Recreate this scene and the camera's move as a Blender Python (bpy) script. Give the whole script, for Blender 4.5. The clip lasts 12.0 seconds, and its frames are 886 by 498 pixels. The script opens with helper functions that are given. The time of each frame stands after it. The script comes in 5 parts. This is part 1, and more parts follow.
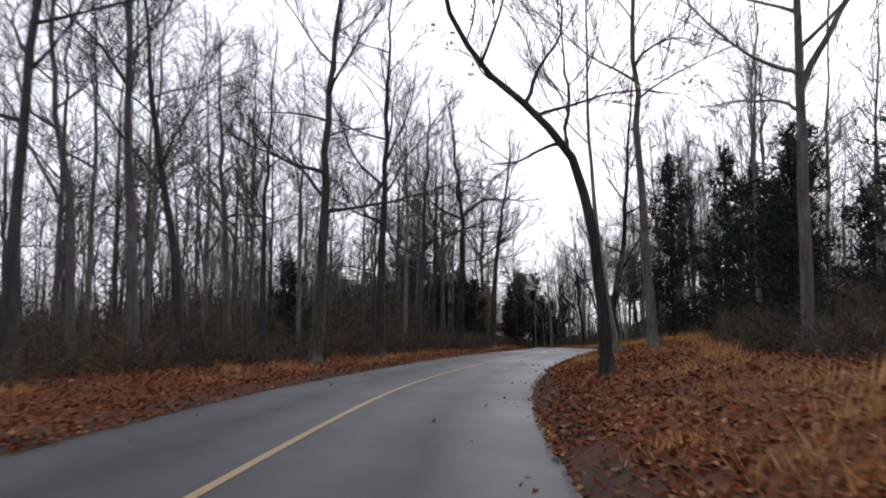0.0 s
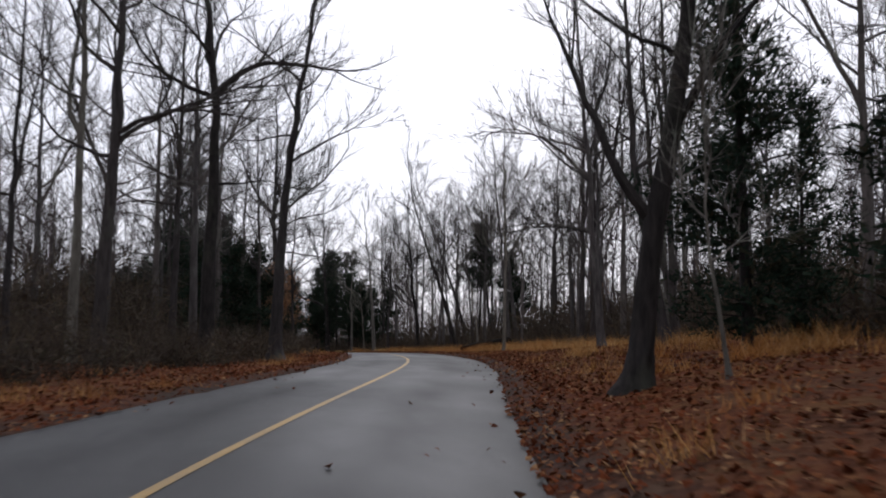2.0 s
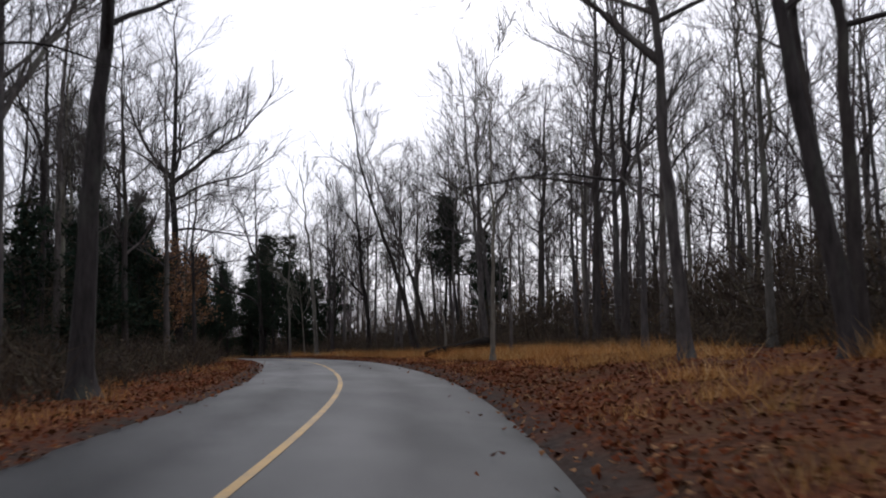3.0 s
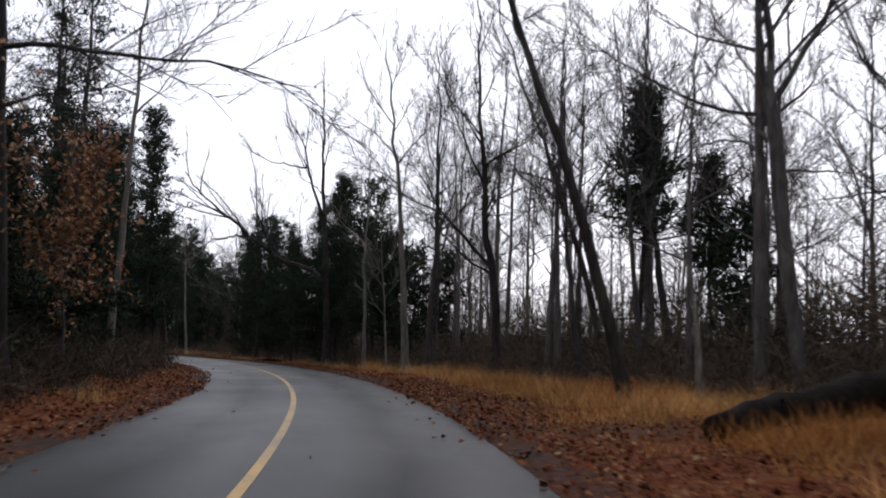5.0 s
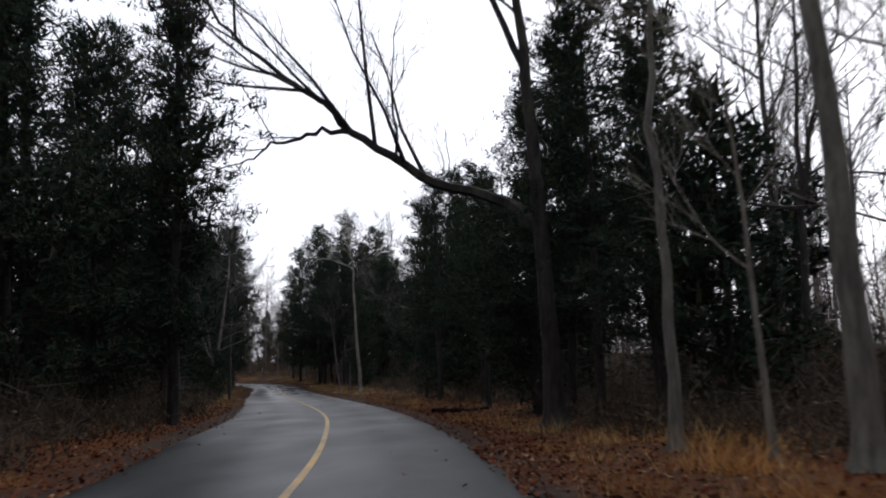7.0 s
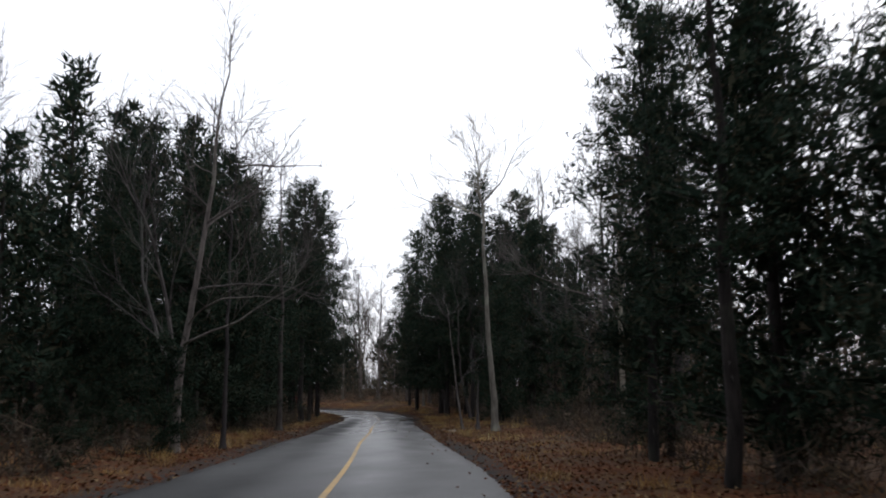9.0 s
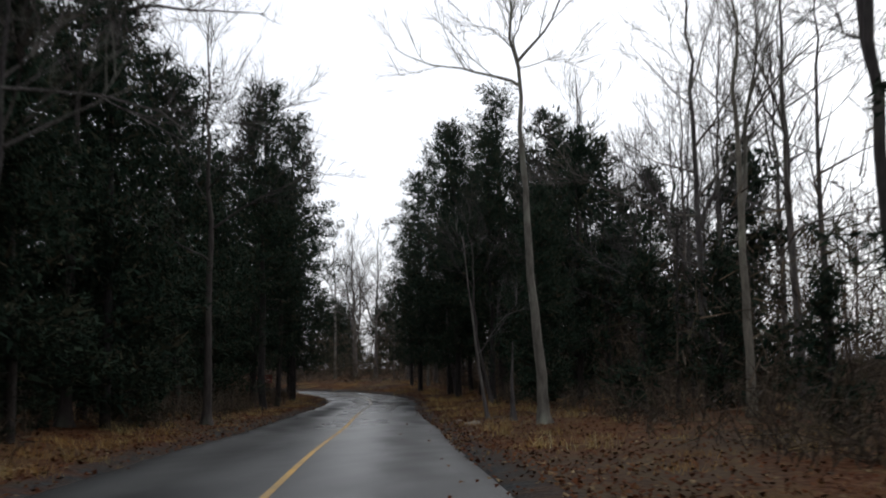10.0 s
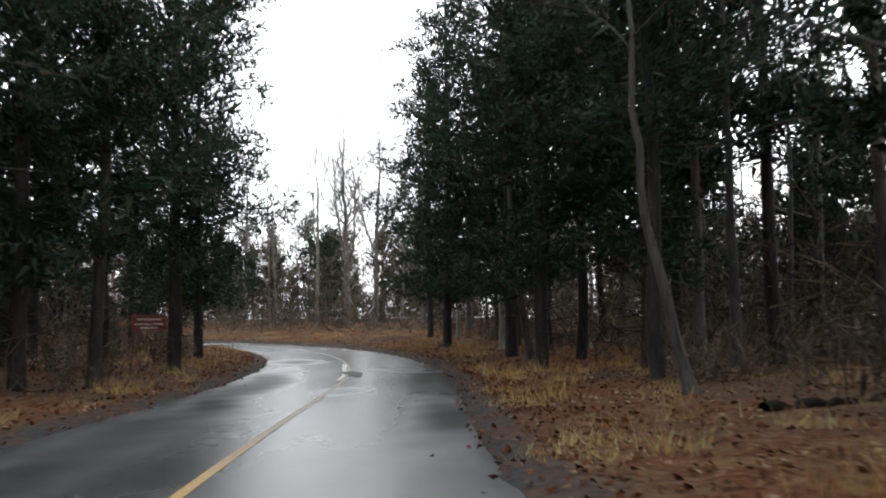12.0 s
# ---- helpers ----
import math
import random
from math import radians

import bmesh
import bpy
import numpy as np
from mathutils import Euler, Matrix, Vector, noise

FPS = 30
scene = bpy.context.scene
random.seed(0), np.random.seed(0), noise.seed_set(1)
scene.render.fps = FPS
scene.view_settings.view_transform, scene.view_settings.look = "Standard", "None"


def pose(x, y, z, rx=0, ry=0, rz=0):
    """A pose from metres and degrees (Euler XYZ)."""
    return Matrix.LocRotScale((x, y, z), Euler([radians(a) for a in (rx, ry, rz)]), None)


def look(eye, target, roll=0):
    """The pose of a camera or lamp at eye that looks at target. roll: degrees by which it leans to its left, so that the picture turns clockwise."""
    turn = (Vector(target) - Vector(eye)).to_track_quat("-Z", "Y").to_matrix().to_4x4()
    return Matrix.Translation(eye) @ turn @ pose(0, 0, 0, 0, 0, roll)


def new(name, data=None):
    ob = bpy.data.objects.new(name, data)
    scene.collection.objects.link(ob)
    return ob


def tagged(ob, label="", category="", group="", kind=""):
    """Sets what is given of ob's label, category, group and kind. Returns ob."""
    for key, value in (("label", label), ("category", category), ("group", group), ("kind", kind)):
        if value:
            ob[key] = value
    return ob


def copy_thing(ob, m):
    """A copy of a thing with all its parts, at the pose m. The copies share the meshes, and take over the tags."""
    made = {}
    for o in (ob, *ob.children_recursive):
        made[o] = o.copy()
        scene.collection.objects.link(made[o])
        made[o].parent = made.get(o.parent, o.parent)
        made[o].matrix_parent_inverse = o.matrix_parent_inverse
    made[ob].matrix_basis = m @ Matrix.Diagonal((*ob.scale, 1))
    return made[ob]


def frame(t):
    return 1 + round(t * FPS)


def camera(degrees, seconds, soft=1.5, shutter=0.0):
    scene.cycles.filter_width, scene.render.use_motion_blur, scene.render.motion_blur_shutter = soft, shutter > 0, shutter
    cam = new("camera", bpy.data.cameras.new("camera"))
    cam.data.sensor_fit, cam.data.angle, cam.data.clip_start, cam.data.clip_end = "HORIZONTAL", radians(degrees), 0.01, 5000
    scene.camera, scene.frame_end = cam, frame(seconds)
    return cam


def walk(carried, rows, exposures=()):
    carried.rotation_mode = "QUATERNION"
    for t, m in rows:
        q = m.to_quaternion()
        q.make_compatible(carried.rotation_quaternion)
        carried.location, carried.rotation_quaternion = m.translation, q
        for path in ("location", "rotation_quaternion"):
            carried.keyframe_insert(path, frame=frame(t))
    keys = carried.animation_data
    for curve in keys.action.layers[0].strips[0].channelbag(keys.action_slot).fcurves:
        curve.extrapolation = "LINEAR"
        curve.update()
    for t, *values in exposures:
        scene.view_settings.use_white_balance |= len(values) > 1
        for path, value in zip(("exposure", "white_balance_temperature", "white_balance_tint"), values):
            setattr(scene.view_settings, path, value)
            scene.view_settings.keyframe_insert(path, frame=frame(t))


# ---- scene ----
import itertools

# seconds, eye x, y, z, pitch up, lean, yaw to the left
PATH = [
    (0.00, 8.273, 10.583, 1.350, 5.400, 0.300, 1.155),
    (0.50, 8.319, 19.045, 1.429, 5.818, 0.246, -1.109),
    (1.00, 8.641, 27.473, 1.478, 5.796, 0.276, -3.988),
    (1.50, 9.282, 35.812, 1.560, 5.254, 0.205, -7.006),
    (2.00, 10.301, 44.029, 1.654, 5.234, 0.168, -9.901),
    (2.50, 11.679, 52.199, 1.814, 4.931, -0.593, -12.071),
    (2.70, 12.257, 55.470, 1.882, 4.926, -0.897, -12.560),
    (3.20, 13.740, 63.648, 2.027, 4.921, -0.660, -12.314),
    (3.70, 15.136, 71.837, 2.110, 4.862, -0.088, -11.159),
    (4.30, 16.576, 81.684, 2.120, 4.613, 0.777, -9.143),
    (4.50, 16.977, 84.973, 2.114, 4.477, 1.092, -8.086),
    (5.00, 17.795, 93.217, 2.091, 4.852, 1.444, -4.829),
    (5.50, 18.170, 101.538, 2.087, 5.715, 0.996, -1.815),
    (6.00, 18.181, 109.810, 2.009, 6.016, 0.868, 1.262),
    (6.50, 17.724, 118.019, 1.868, 5.877, -0.044, 4.587),
    (7.00, 16.832, 126.178, 1.734, 6.273, -1.491, 8.233),
    (7.50, 15.442, 134.276, 1.597, 6.892, -1.430, 11.519),
    (7.70, 14.799, 137.498, 1.544, 6.983, -1.203, 12.523),
    (8.20, 12.983, 145.519, 1.398, 7.352, -0.456, 14.085),
    (8.70, 10.897, 153.496, 1.236, 7.808, -0.223, 15.551),
    (9.30, 8.075, 163.013, 1.030, 8.195, -0.473, 17.019),
    (9.50, 7.083, 166.172, 0.959, 8.235, -0.450, 16.999),
    (10.00, 4.502, 174.037, 0.771, 6.875, -0.987, 16.753),
    (10.50, 1.878, 181.855, 0.584, 4.485, -1.367, 16.756),
    (11.00, -0.848, 189.604, 0.470, 3.893, -2.025, 16.846),
    (11.50, -3.610, 197.236, 0.334, 3.805, -1.398, 16.962),
    (12.00, -6.328, 204.774, 0.176, 4.088, -0.436, 17.475),
]
# seconds, stops, white balance
EXPOSURE = [(0.0, 0.25, 6350, 13), (0.6, 0.25, 6350, 13), (1.5, -0.1, 6350, 13), (2.5, -0.1, 6350, 13), (4.5, -0.1, 6350, 13), (5.2, 0.15, 6350, 13), (6.2, 0.15, 6400, 12), (7.0, 0.1, 6400, 11),
            (7.7, 0.4, 6450, 10), (9.3, 0.3, 6500, 9), (10.2, 0.05, 6600, 7), (11.0, 0.4, 6650, 6), (11.5, 0.95, 6650, 5), (12.0, 1.5, 6650, 5)]
cam = camera(49.0, 12.0, soft=1.9, shutter=0.2)
walk(cam, [(t, pose(x, y, z, 90 + pitch, 0, yaw) @ pose(0, 0, 0, 0, 0, lean)) for t, x, y, z, pitch, lean, yaw in PATH], EXPOSURE)

# ---- terrain ----
ROAD_Y = (-60, 10, 24, 33, 41, 50, 58, 68, 76, 85, 94, 100, 106, 113, 120, 127, 134, 142, 150, 156, 166, 178, 186, 192, 203, 208, 215, 225.7, 230.4, 237, 245, 252.5, 258, 263, 268, 290)
ROAD_X = (5.2, 5.8, 6.1, 6.5, 7.4, 8.8, 10.6, 13.0, 14.6, 15.9, 16.5, 16.8, 16.75, 16.5, 15.9, 15.1, 13.9, 12.3, 10.2, 8.7, 5.5, 1.3, -1.6, -3.9, -7.6, -9.5, -12.0, -15.4, -17.2, -20.3, -25.0, -31.5, -38.0, -46.0, -58.0, -112.0)
RISE_Y = (-60, 10, 27, 44, 52, 64, 72, 82, 93, 102, 118, 134, 145, 163, 174, 182, 190, 197, 205, 225, 300)
RISE_Z = (-0.2, 0.0, 0.13, 0.3, 0.46, 0.68, 0.76, 0.77, 0.74, 0.72, 0.52, 0.25, 0.05, -0.32, -0.58, -0.77, -0.88, -1.02, -1.15, -1.3, -1.3)
YS = np.arange(-60.0, 290.1, 1.0)


def eased(values, width):
    k = np.exp(-0.5 * (np.arange(-3 * width, 3 * width + 1) / width) ** 2)
    wide = np.pad(values, 3 * width, mode="reflect", reflect_type="odd")
    return np.convolve(wide, k / k.sum(), mode="valid")


CENTRE = eased(np.interp(YS, ROAD_Y, ROAD_X), 4)
RISE = eased(np.interp(YS, RISE_Y, RISE_Z), 5)
SLANT = np.gradient(CENTRE)


def centre(y):
    return np.interp(y, YS, CENTRE)


def slant(y):
    """How much longer a cut along x is than one square to the road."""
    return np.sqrt(1 + np.interp(y, YS, SLANT) ** 2)


def half_right(y):
    return np.interp(y, (0, 50, 62, 76, 160, 180, 200, 215), (3.35, 3.3, 3.0, 2.85, 2.85, 3.2, 3.1, 2.7))


def half_left(y):
    return np.interp(y, (0, 55, 70, 105, 116, 132, 147, 180, 205, 220), (2.8, 2.75, 2.35, 2.3, 2.1, 2.3, 3.1, 3.1, 2.7, 2.45))


def waves(x, y):
    return (np.sin(x * 0.21 + 1.3) * np.cos(y * 0.17 + 0.4) * 0.10 + np.sin(x * 0.63 + y * 0.41) * 0.035
            + np.cos(x * 0.09 - y * 0.071 + 2.0) * 0.22)


def terrain(x, y):
    x, y = np.asarray(x, float), np.asarray(y, float)
    off = (x - centre(y)) / slant(y)
    right = off > 0
    e = np.where(right, off - half_right(y), -off - half_left(y))
    high = np.where(right, np.interp(y, (0, 30, 45, 60, 85, 98, 108, 122, 150, 170, 235, 250, 275), (0.6, 0.9, 0.9, 1.0, 0.8, 0.45, 0.35, -0.05, -0.1, 0.2, 0.4, 0.7, 1.3)),
                    np.interp(y, (0, 60, 90, 130, 220, 236), (0.35, 0.3, 0.42, 0.45, 0.5, 1.0)))
    run = np.where(right, np.interp(y, (45, 60), (2.0, 5.0)), 12.0)
    out = np.clip(e, 0, None)
    bank = high * (1 - np.exp(-out / run)) + waves(x, y) * (1 - np.exp(-out / 5)) + 0.05 * np.clip(out / 0.5, 0, 1) - 0.03 * np.exp(-((out - 1.3) / 0.6) ** 2)
    under = 0.015 - 0.16 * np.clip(-e / 0.35, 0, 1)
    return np.interp(y, YS, RISE) + np.where(e > 0, 0.015 + bank, under)



# ---- light ----
world = bpy.data.worlds.new("overcast_sky")
scene.world = world
world.use_nodes = True
wn, wl = world.node_tree.nodes, world.node_tree.links
sky = wn.new("ShaderNodeTexSky")
sky.sky_type, sky.sun_disc = "NISHITA", False
sky.sun_elevation, sky.sun_rotation = radians(38), radians(20)
sky.air_density, sky.dust_density, sky.ozone_density = 1.0, 2.0, 1.0
grey = wn.new("ShaderNodeHueSaturation")
grey.inputs["Saturation"].default_value = 0.25
wl.new(sky.outputs["Color"], grey.inputs["Color"])
wl.new(grey.outputs["Color"], wn["Background"].inputs["Color"])
wn["Background"].inputs["Strength"].default_value = 0.05
cloud = wn.new("ShaderNodeBackground")  # the even layer of rain cloud under the sky
cloud.inputs["Color"].default_value = (0.925, 0.945, 1.05, 1)
cloud.inputs["Strength"].default_value = 0.8
both = wn.new("ShaderNodeAddShader")
wl.new(wn["Background"].outputs[0], both.inputs[0])
wl.new(cloud.outputs[0], both.inputs[1])
wl.new(both.outputs[0], wn["World Output"].inputs["Surface"])

sun = new("sun", bpy.data.lights.new("sun", "SUN"))
sun.data.energy, sun.data.angle, sun.data.color = 0.5, radians(40), (1.0, 0.97, 0.93)
sun.matrix_world = look((0, 0, 60), (-12, -34, 22))


# ---- materials ----
def shader(name, rough=0.8, spec=0.4):
    m = bpy.data.materials.new(name)
    m.use_nodes = True
    b = m.node_tree.nodes["Principled BSDF"]
    b.inputs["Roughness"].default_value = rough
    b.inputs["Specular IOR Level"].default_value = spec
    return m, m.node_tree.nodes, m.node_tree.links, b


def ramp(nodes, stops):
    r = nodes.new("ShaderNodeValToRGB")
    e = r.color_ramp.elements
    while len(e) < len(stops):
        e.new(0.5)
    for k, (at, c) in zip(e, stops):
        k.position, k.color = at, (*c, 1) if len(c) == 3 else c
    return r


def grain(nodes, links, scale, detail=5.0, rough=0.6, stretch=(1, 1, 1), space="Object"):
    co, mp, n = nodes.new("ShaderNodeTexCoord"), nodes.new("ShaderNodeMapping"), nodes.new("ShaderNodeTexNoise")
    mp.inputs["Scale"].default_value = stretch
    n.inputs["Scale"].default_value, n.inputs["Detail"].default_value, n.inputs["Roughness"].default_value = scale, detail, rough
    links.new(co.outputs[space], mp.inputs["Vector"])
    links.new(mp.outputs["Vector"], n.inputs["Vector"])
    return n


def mixed(nodes, links, mode, fac, a, b):
    m = nodes.new("ShaderNodeMix")
    m.data_type, m.blend_type = "RGBA", mode
    for socket, v in ((m.inputs[0], fac), (m.inputs[6], a), (m.inputs[7], b)):
        if isinstance(v, (int, float)):
            socket.default_value = v
        elif isinstance(v, tuple):
            socket.default_value = (*v, 1)
        else:
            links.new(v, socket)
    return m.outputs[2]


def bumped(nodes, links, bsdf, height, strength, distance):
    b = nodes.new("ShaderNodeBump")
    b.inputs["Strength"].default_value, b.inputs["Distance"].default_value = strength, distance
    links.new(height, b.inputs["Height"])
    links.new(b.outputs["Normal"], bsdf.inputs["Normal"])


def bark(name, dark, light, lichen, amount, shine=0.3):
    m, n, l, b = shader(name, 0.85, shine)
    ridges = grain(n, l, 9.0, 6.0, 0.65, (1, 1, 0.22))
    blotch = grain(n, l, 1.3, 4.0, 0.6, (1, 1, 0.5))
    c = ramp(n, [(0.3, dark), (0.7, light)])
    l.new(ridges.outputs["Fac"], c.inputs["Fac"])
    f = ramp(n, [(0.52, (0, 0, 0)), (0.68, (amount,) * 3)])
    l.new(blotch.outputs["Fac"], f.inputs["Fac"])
    spotted = mixed(n, l, "MIX", f.outputs["Color"], c.outputs["Color"], lichen)
    info = n.new("ShaderNodeObjectInfo")
    tone = ramp(n, [(0.0, (0.75, 0.75, 0.78)), (1.0, (1.2, 1.15, 1.1))])
    l.new(info.outputs["Random"], tone.inputs["Fac"])
    l.new(mixed(n, l, "MULTIPLY", 1.0, spotted, tone.outputs["Color"]), b.inputs["Base Color"])
    bumped(n, l, b, ridges.outputs["Fac"], 0.8, 0.03)
    return m


BARK_DARK = bark("wet_dark_bark", (0.02, 0.0175, 0.017), (0.068, 0.06, 0.057), (0.10, 0.11, 0.085), 0.45, 0.15)
BARK_WET = bark("black_wet_bark", (0.009, 0.008, 0.0075), (0.038, 0.033, 0.031), (0.075, 0.085, 0.06), 0.4, 0.15)
BARK_ROT = bark("black_rotten_bark", (0.004, 0.0035, 0.003), (0.018, 0.014, 0.012), (0.025, 0.028, 0.018), 0.3, 0.03)
BARK_GREY = bark("grey_bark", (0.035, 0.031, 0.03), (0.12, 0.107, 0.10), (0.18, 0.19, 0.16), 0.55)
BARK_PALE = bark("pale_bark", (0.055, 0.051, 0.043), (0.18, 0.168, 0.14), (0.24, 0.255, 0.20), 0.7)


def tan_shaded(n, l, colour, amount, tint):
    """Further along the road leaves and ground turn tanner; the cedars' shade is put into the tint too."""
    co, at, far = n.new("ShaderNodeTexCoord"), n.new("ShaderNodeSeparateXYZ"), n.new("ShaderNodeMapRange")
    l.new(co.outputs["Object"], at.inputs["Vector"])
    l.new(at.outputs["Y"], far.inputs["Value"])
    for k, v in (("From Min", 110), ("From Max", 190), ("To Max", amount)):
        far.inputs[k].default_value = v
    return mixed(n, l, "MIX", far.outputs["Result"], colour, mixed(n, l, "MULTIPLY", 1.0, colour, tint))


def leafy(name, stops, rough=0.6, shine=0.3, tan=0.0):
    """A thin leaf: each one has a tone of its own, and a little light comes through it."""
    m, n, l, b = shader(name, rough, shine)
    geo = n.new("ShaderNodeNewGeometry")
    c = ramp(n, stops)
    l.new(geo.outputs["Random Per Island"], c.inputs["Fac"])
    patch = grain(n, l, 0.35, 3.0)
    tone = ramp(n, [(0.3, (0.6, 0.6, 0.6)), (0.7, (1.25, 1.2, 1.15))])
    l.new(patch.outputs["Fac"], tone.inputs["Fac"])
    out = mixed(n, l, "MULTIPLY", 1.0, c.outputs["Color"], tone.outputs["Color"])
    if name == "dry_grass":
        where = ramp(n, [(0.42, (0, 0, 0)), (0.58, (0.9, 0.9, 0.9))])
        l.new(grain(n, l, 0.3, 3.0).outputs["Fac"], where.inputs["Fac"])
        out = mixed(n, l, "MIX", where.outputs["Color"], out, mixed(n, l, "MULTIPLY", 1.0, out, (0.78, 0.60, 0.5)))
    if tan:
        out = tan_shaded(n, l, out, tan, (0.64, 0.95, 1.15))
    l.new(out, b.inputs["Base Color"])
    return m


CEDAR = leafy("cedar_foliage", [(0.0, (0.014, 0.025, 0.018)), (0.45, (0.021, 0.036, 0.025)), (0.75, (0.031, 0.047, 0.031)), (1.0, (0.060, 0.052, 0.034))], 0.95, 0.05)
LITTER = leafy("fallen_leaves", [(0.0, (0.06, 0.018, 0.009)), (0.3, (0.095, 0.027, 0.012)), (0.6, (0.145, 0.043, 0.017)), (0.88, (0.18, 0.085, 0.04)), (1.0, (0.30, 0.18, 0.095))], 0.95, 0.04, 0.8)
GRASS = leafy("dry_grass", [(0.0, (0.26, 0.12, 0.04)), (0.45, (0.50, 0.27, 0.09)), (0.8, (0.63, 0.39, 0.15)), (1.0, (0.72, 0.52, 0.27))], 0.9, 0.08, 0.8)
BRUSH = leafy("undergrowth_twigs", [(0.0, (0.038, 0.031, 0.026)), (0.5, (0.07, 0.056, 0.044)), (0.8, (0.105, 0.079, 0.053)), (1.0, (0.055, 0.056, 0.036))], 0.9, 0.1)
FAR = leafy("far_wood_bark", [(0.0, (0.062, 0.054, 0.056)), (1.0, (0.145, 0.126, 0.126))], 0.9, 0.1)
DEADLEAF = leafy("clinging_leaves", [(0.0, (0.20, 0.085, 0.035)), (0.5, (0.32, 0.15, 0.06)), (1.0, (0.40, 0.22, 0.10))], 0.6)


def make_soil():
    m, n, l, b = shader("leafy_soil", 0.95, 0.04)
    fine, mid, wide = grain(n, l, 7.0, 8.0, 0.7), grain(n, l, 1.1, 5.0), grain(n, l, 0.13, 3.0)
    v = n.new("ShaderNodeTexVoronoi")
    v.inputs["Scale"].default_value = 11.0
    co = n.new("ShaderNodeTexCoord")
    l.new(co.outputs["Object"], v.inputs["Vector"])
    leaf = ramp(n, [(0.0, (0.035, 0.010, 0.005)), (0.35, (0.08, 0.022, 0.009)), (0.65, (0.115, 0.036, 0.014)), (1.0, (0.165, 0.07, 0.034))])
    l.new(v.outputs["Color"], leaf.inputs["Fac"])
    straw = ramp(n, [(0.3, (0.08, 0.032, 0.012)), (0.75, (0.20, 0.095, 0.036))])
    l.new(fine.outputs["Fac"], straw.inputs["Fac"])
    where = ramp(n, [(0.5, (0, 0, 0)), (0.62, (0.75, 0.75, 0.75))])
    l.new(mid.outputs["Fac"], where.inputs["Fac"])
    c = mixed(n, l, "MIX", where.outputs["Color"], leaf.outputs["Color"], straw.outputs["Color"])
    dirt = ramp(n, [(0.42, (0, 0, 0)), (0.6, (0.55, 0.55, 0.55))])
    l.new(wide.outputs["Fac"], dirt.inputs["Fac"])
    c = mixed(n, l, "MIX", dirt.outputs["Color"], c, (0.06, 0.04, 0.026))
    edge, break_up = n.new("ShaderNodeAttribute"), n.new("ShaderNodeMath")  # muddy grit along the asphalt
    edge.attribute_name = "shoulder"
    break_up.operation = "MULTIPLY"
    mud = ramp(n, [(0.35, (0.35, 0.35, 0.35)), (0.6, (1.0, 1.0, 1.0))])
    l.new(mid.outputs["Fac"], mud.inputs["Fac"])
    l.new(edge.outputs["Fac"], break_up.inputs[0])
    l.new(mud.outputs["Color"], break_up.inputs[1])
    grit = ramp(n, [(0.3, (0.018, 0.014, 0.012)), (0.7, (0.06, 0.048, 0.042))])
    l.new(fine.outputs["Fac"], grit.inputs["Fac"])
    c = mixed(n, l, "MIX", break_up.outputs["Value"], c, grit.outputs["Color"])
    l.new(tan_shaded(n, l, c, 0.85, (0.6, 0.92, 1.15)), b.inputs["Base Color"])
    bumped(n, l, b, v.outputs["Distance"], 0.6, 0.05)
    return m


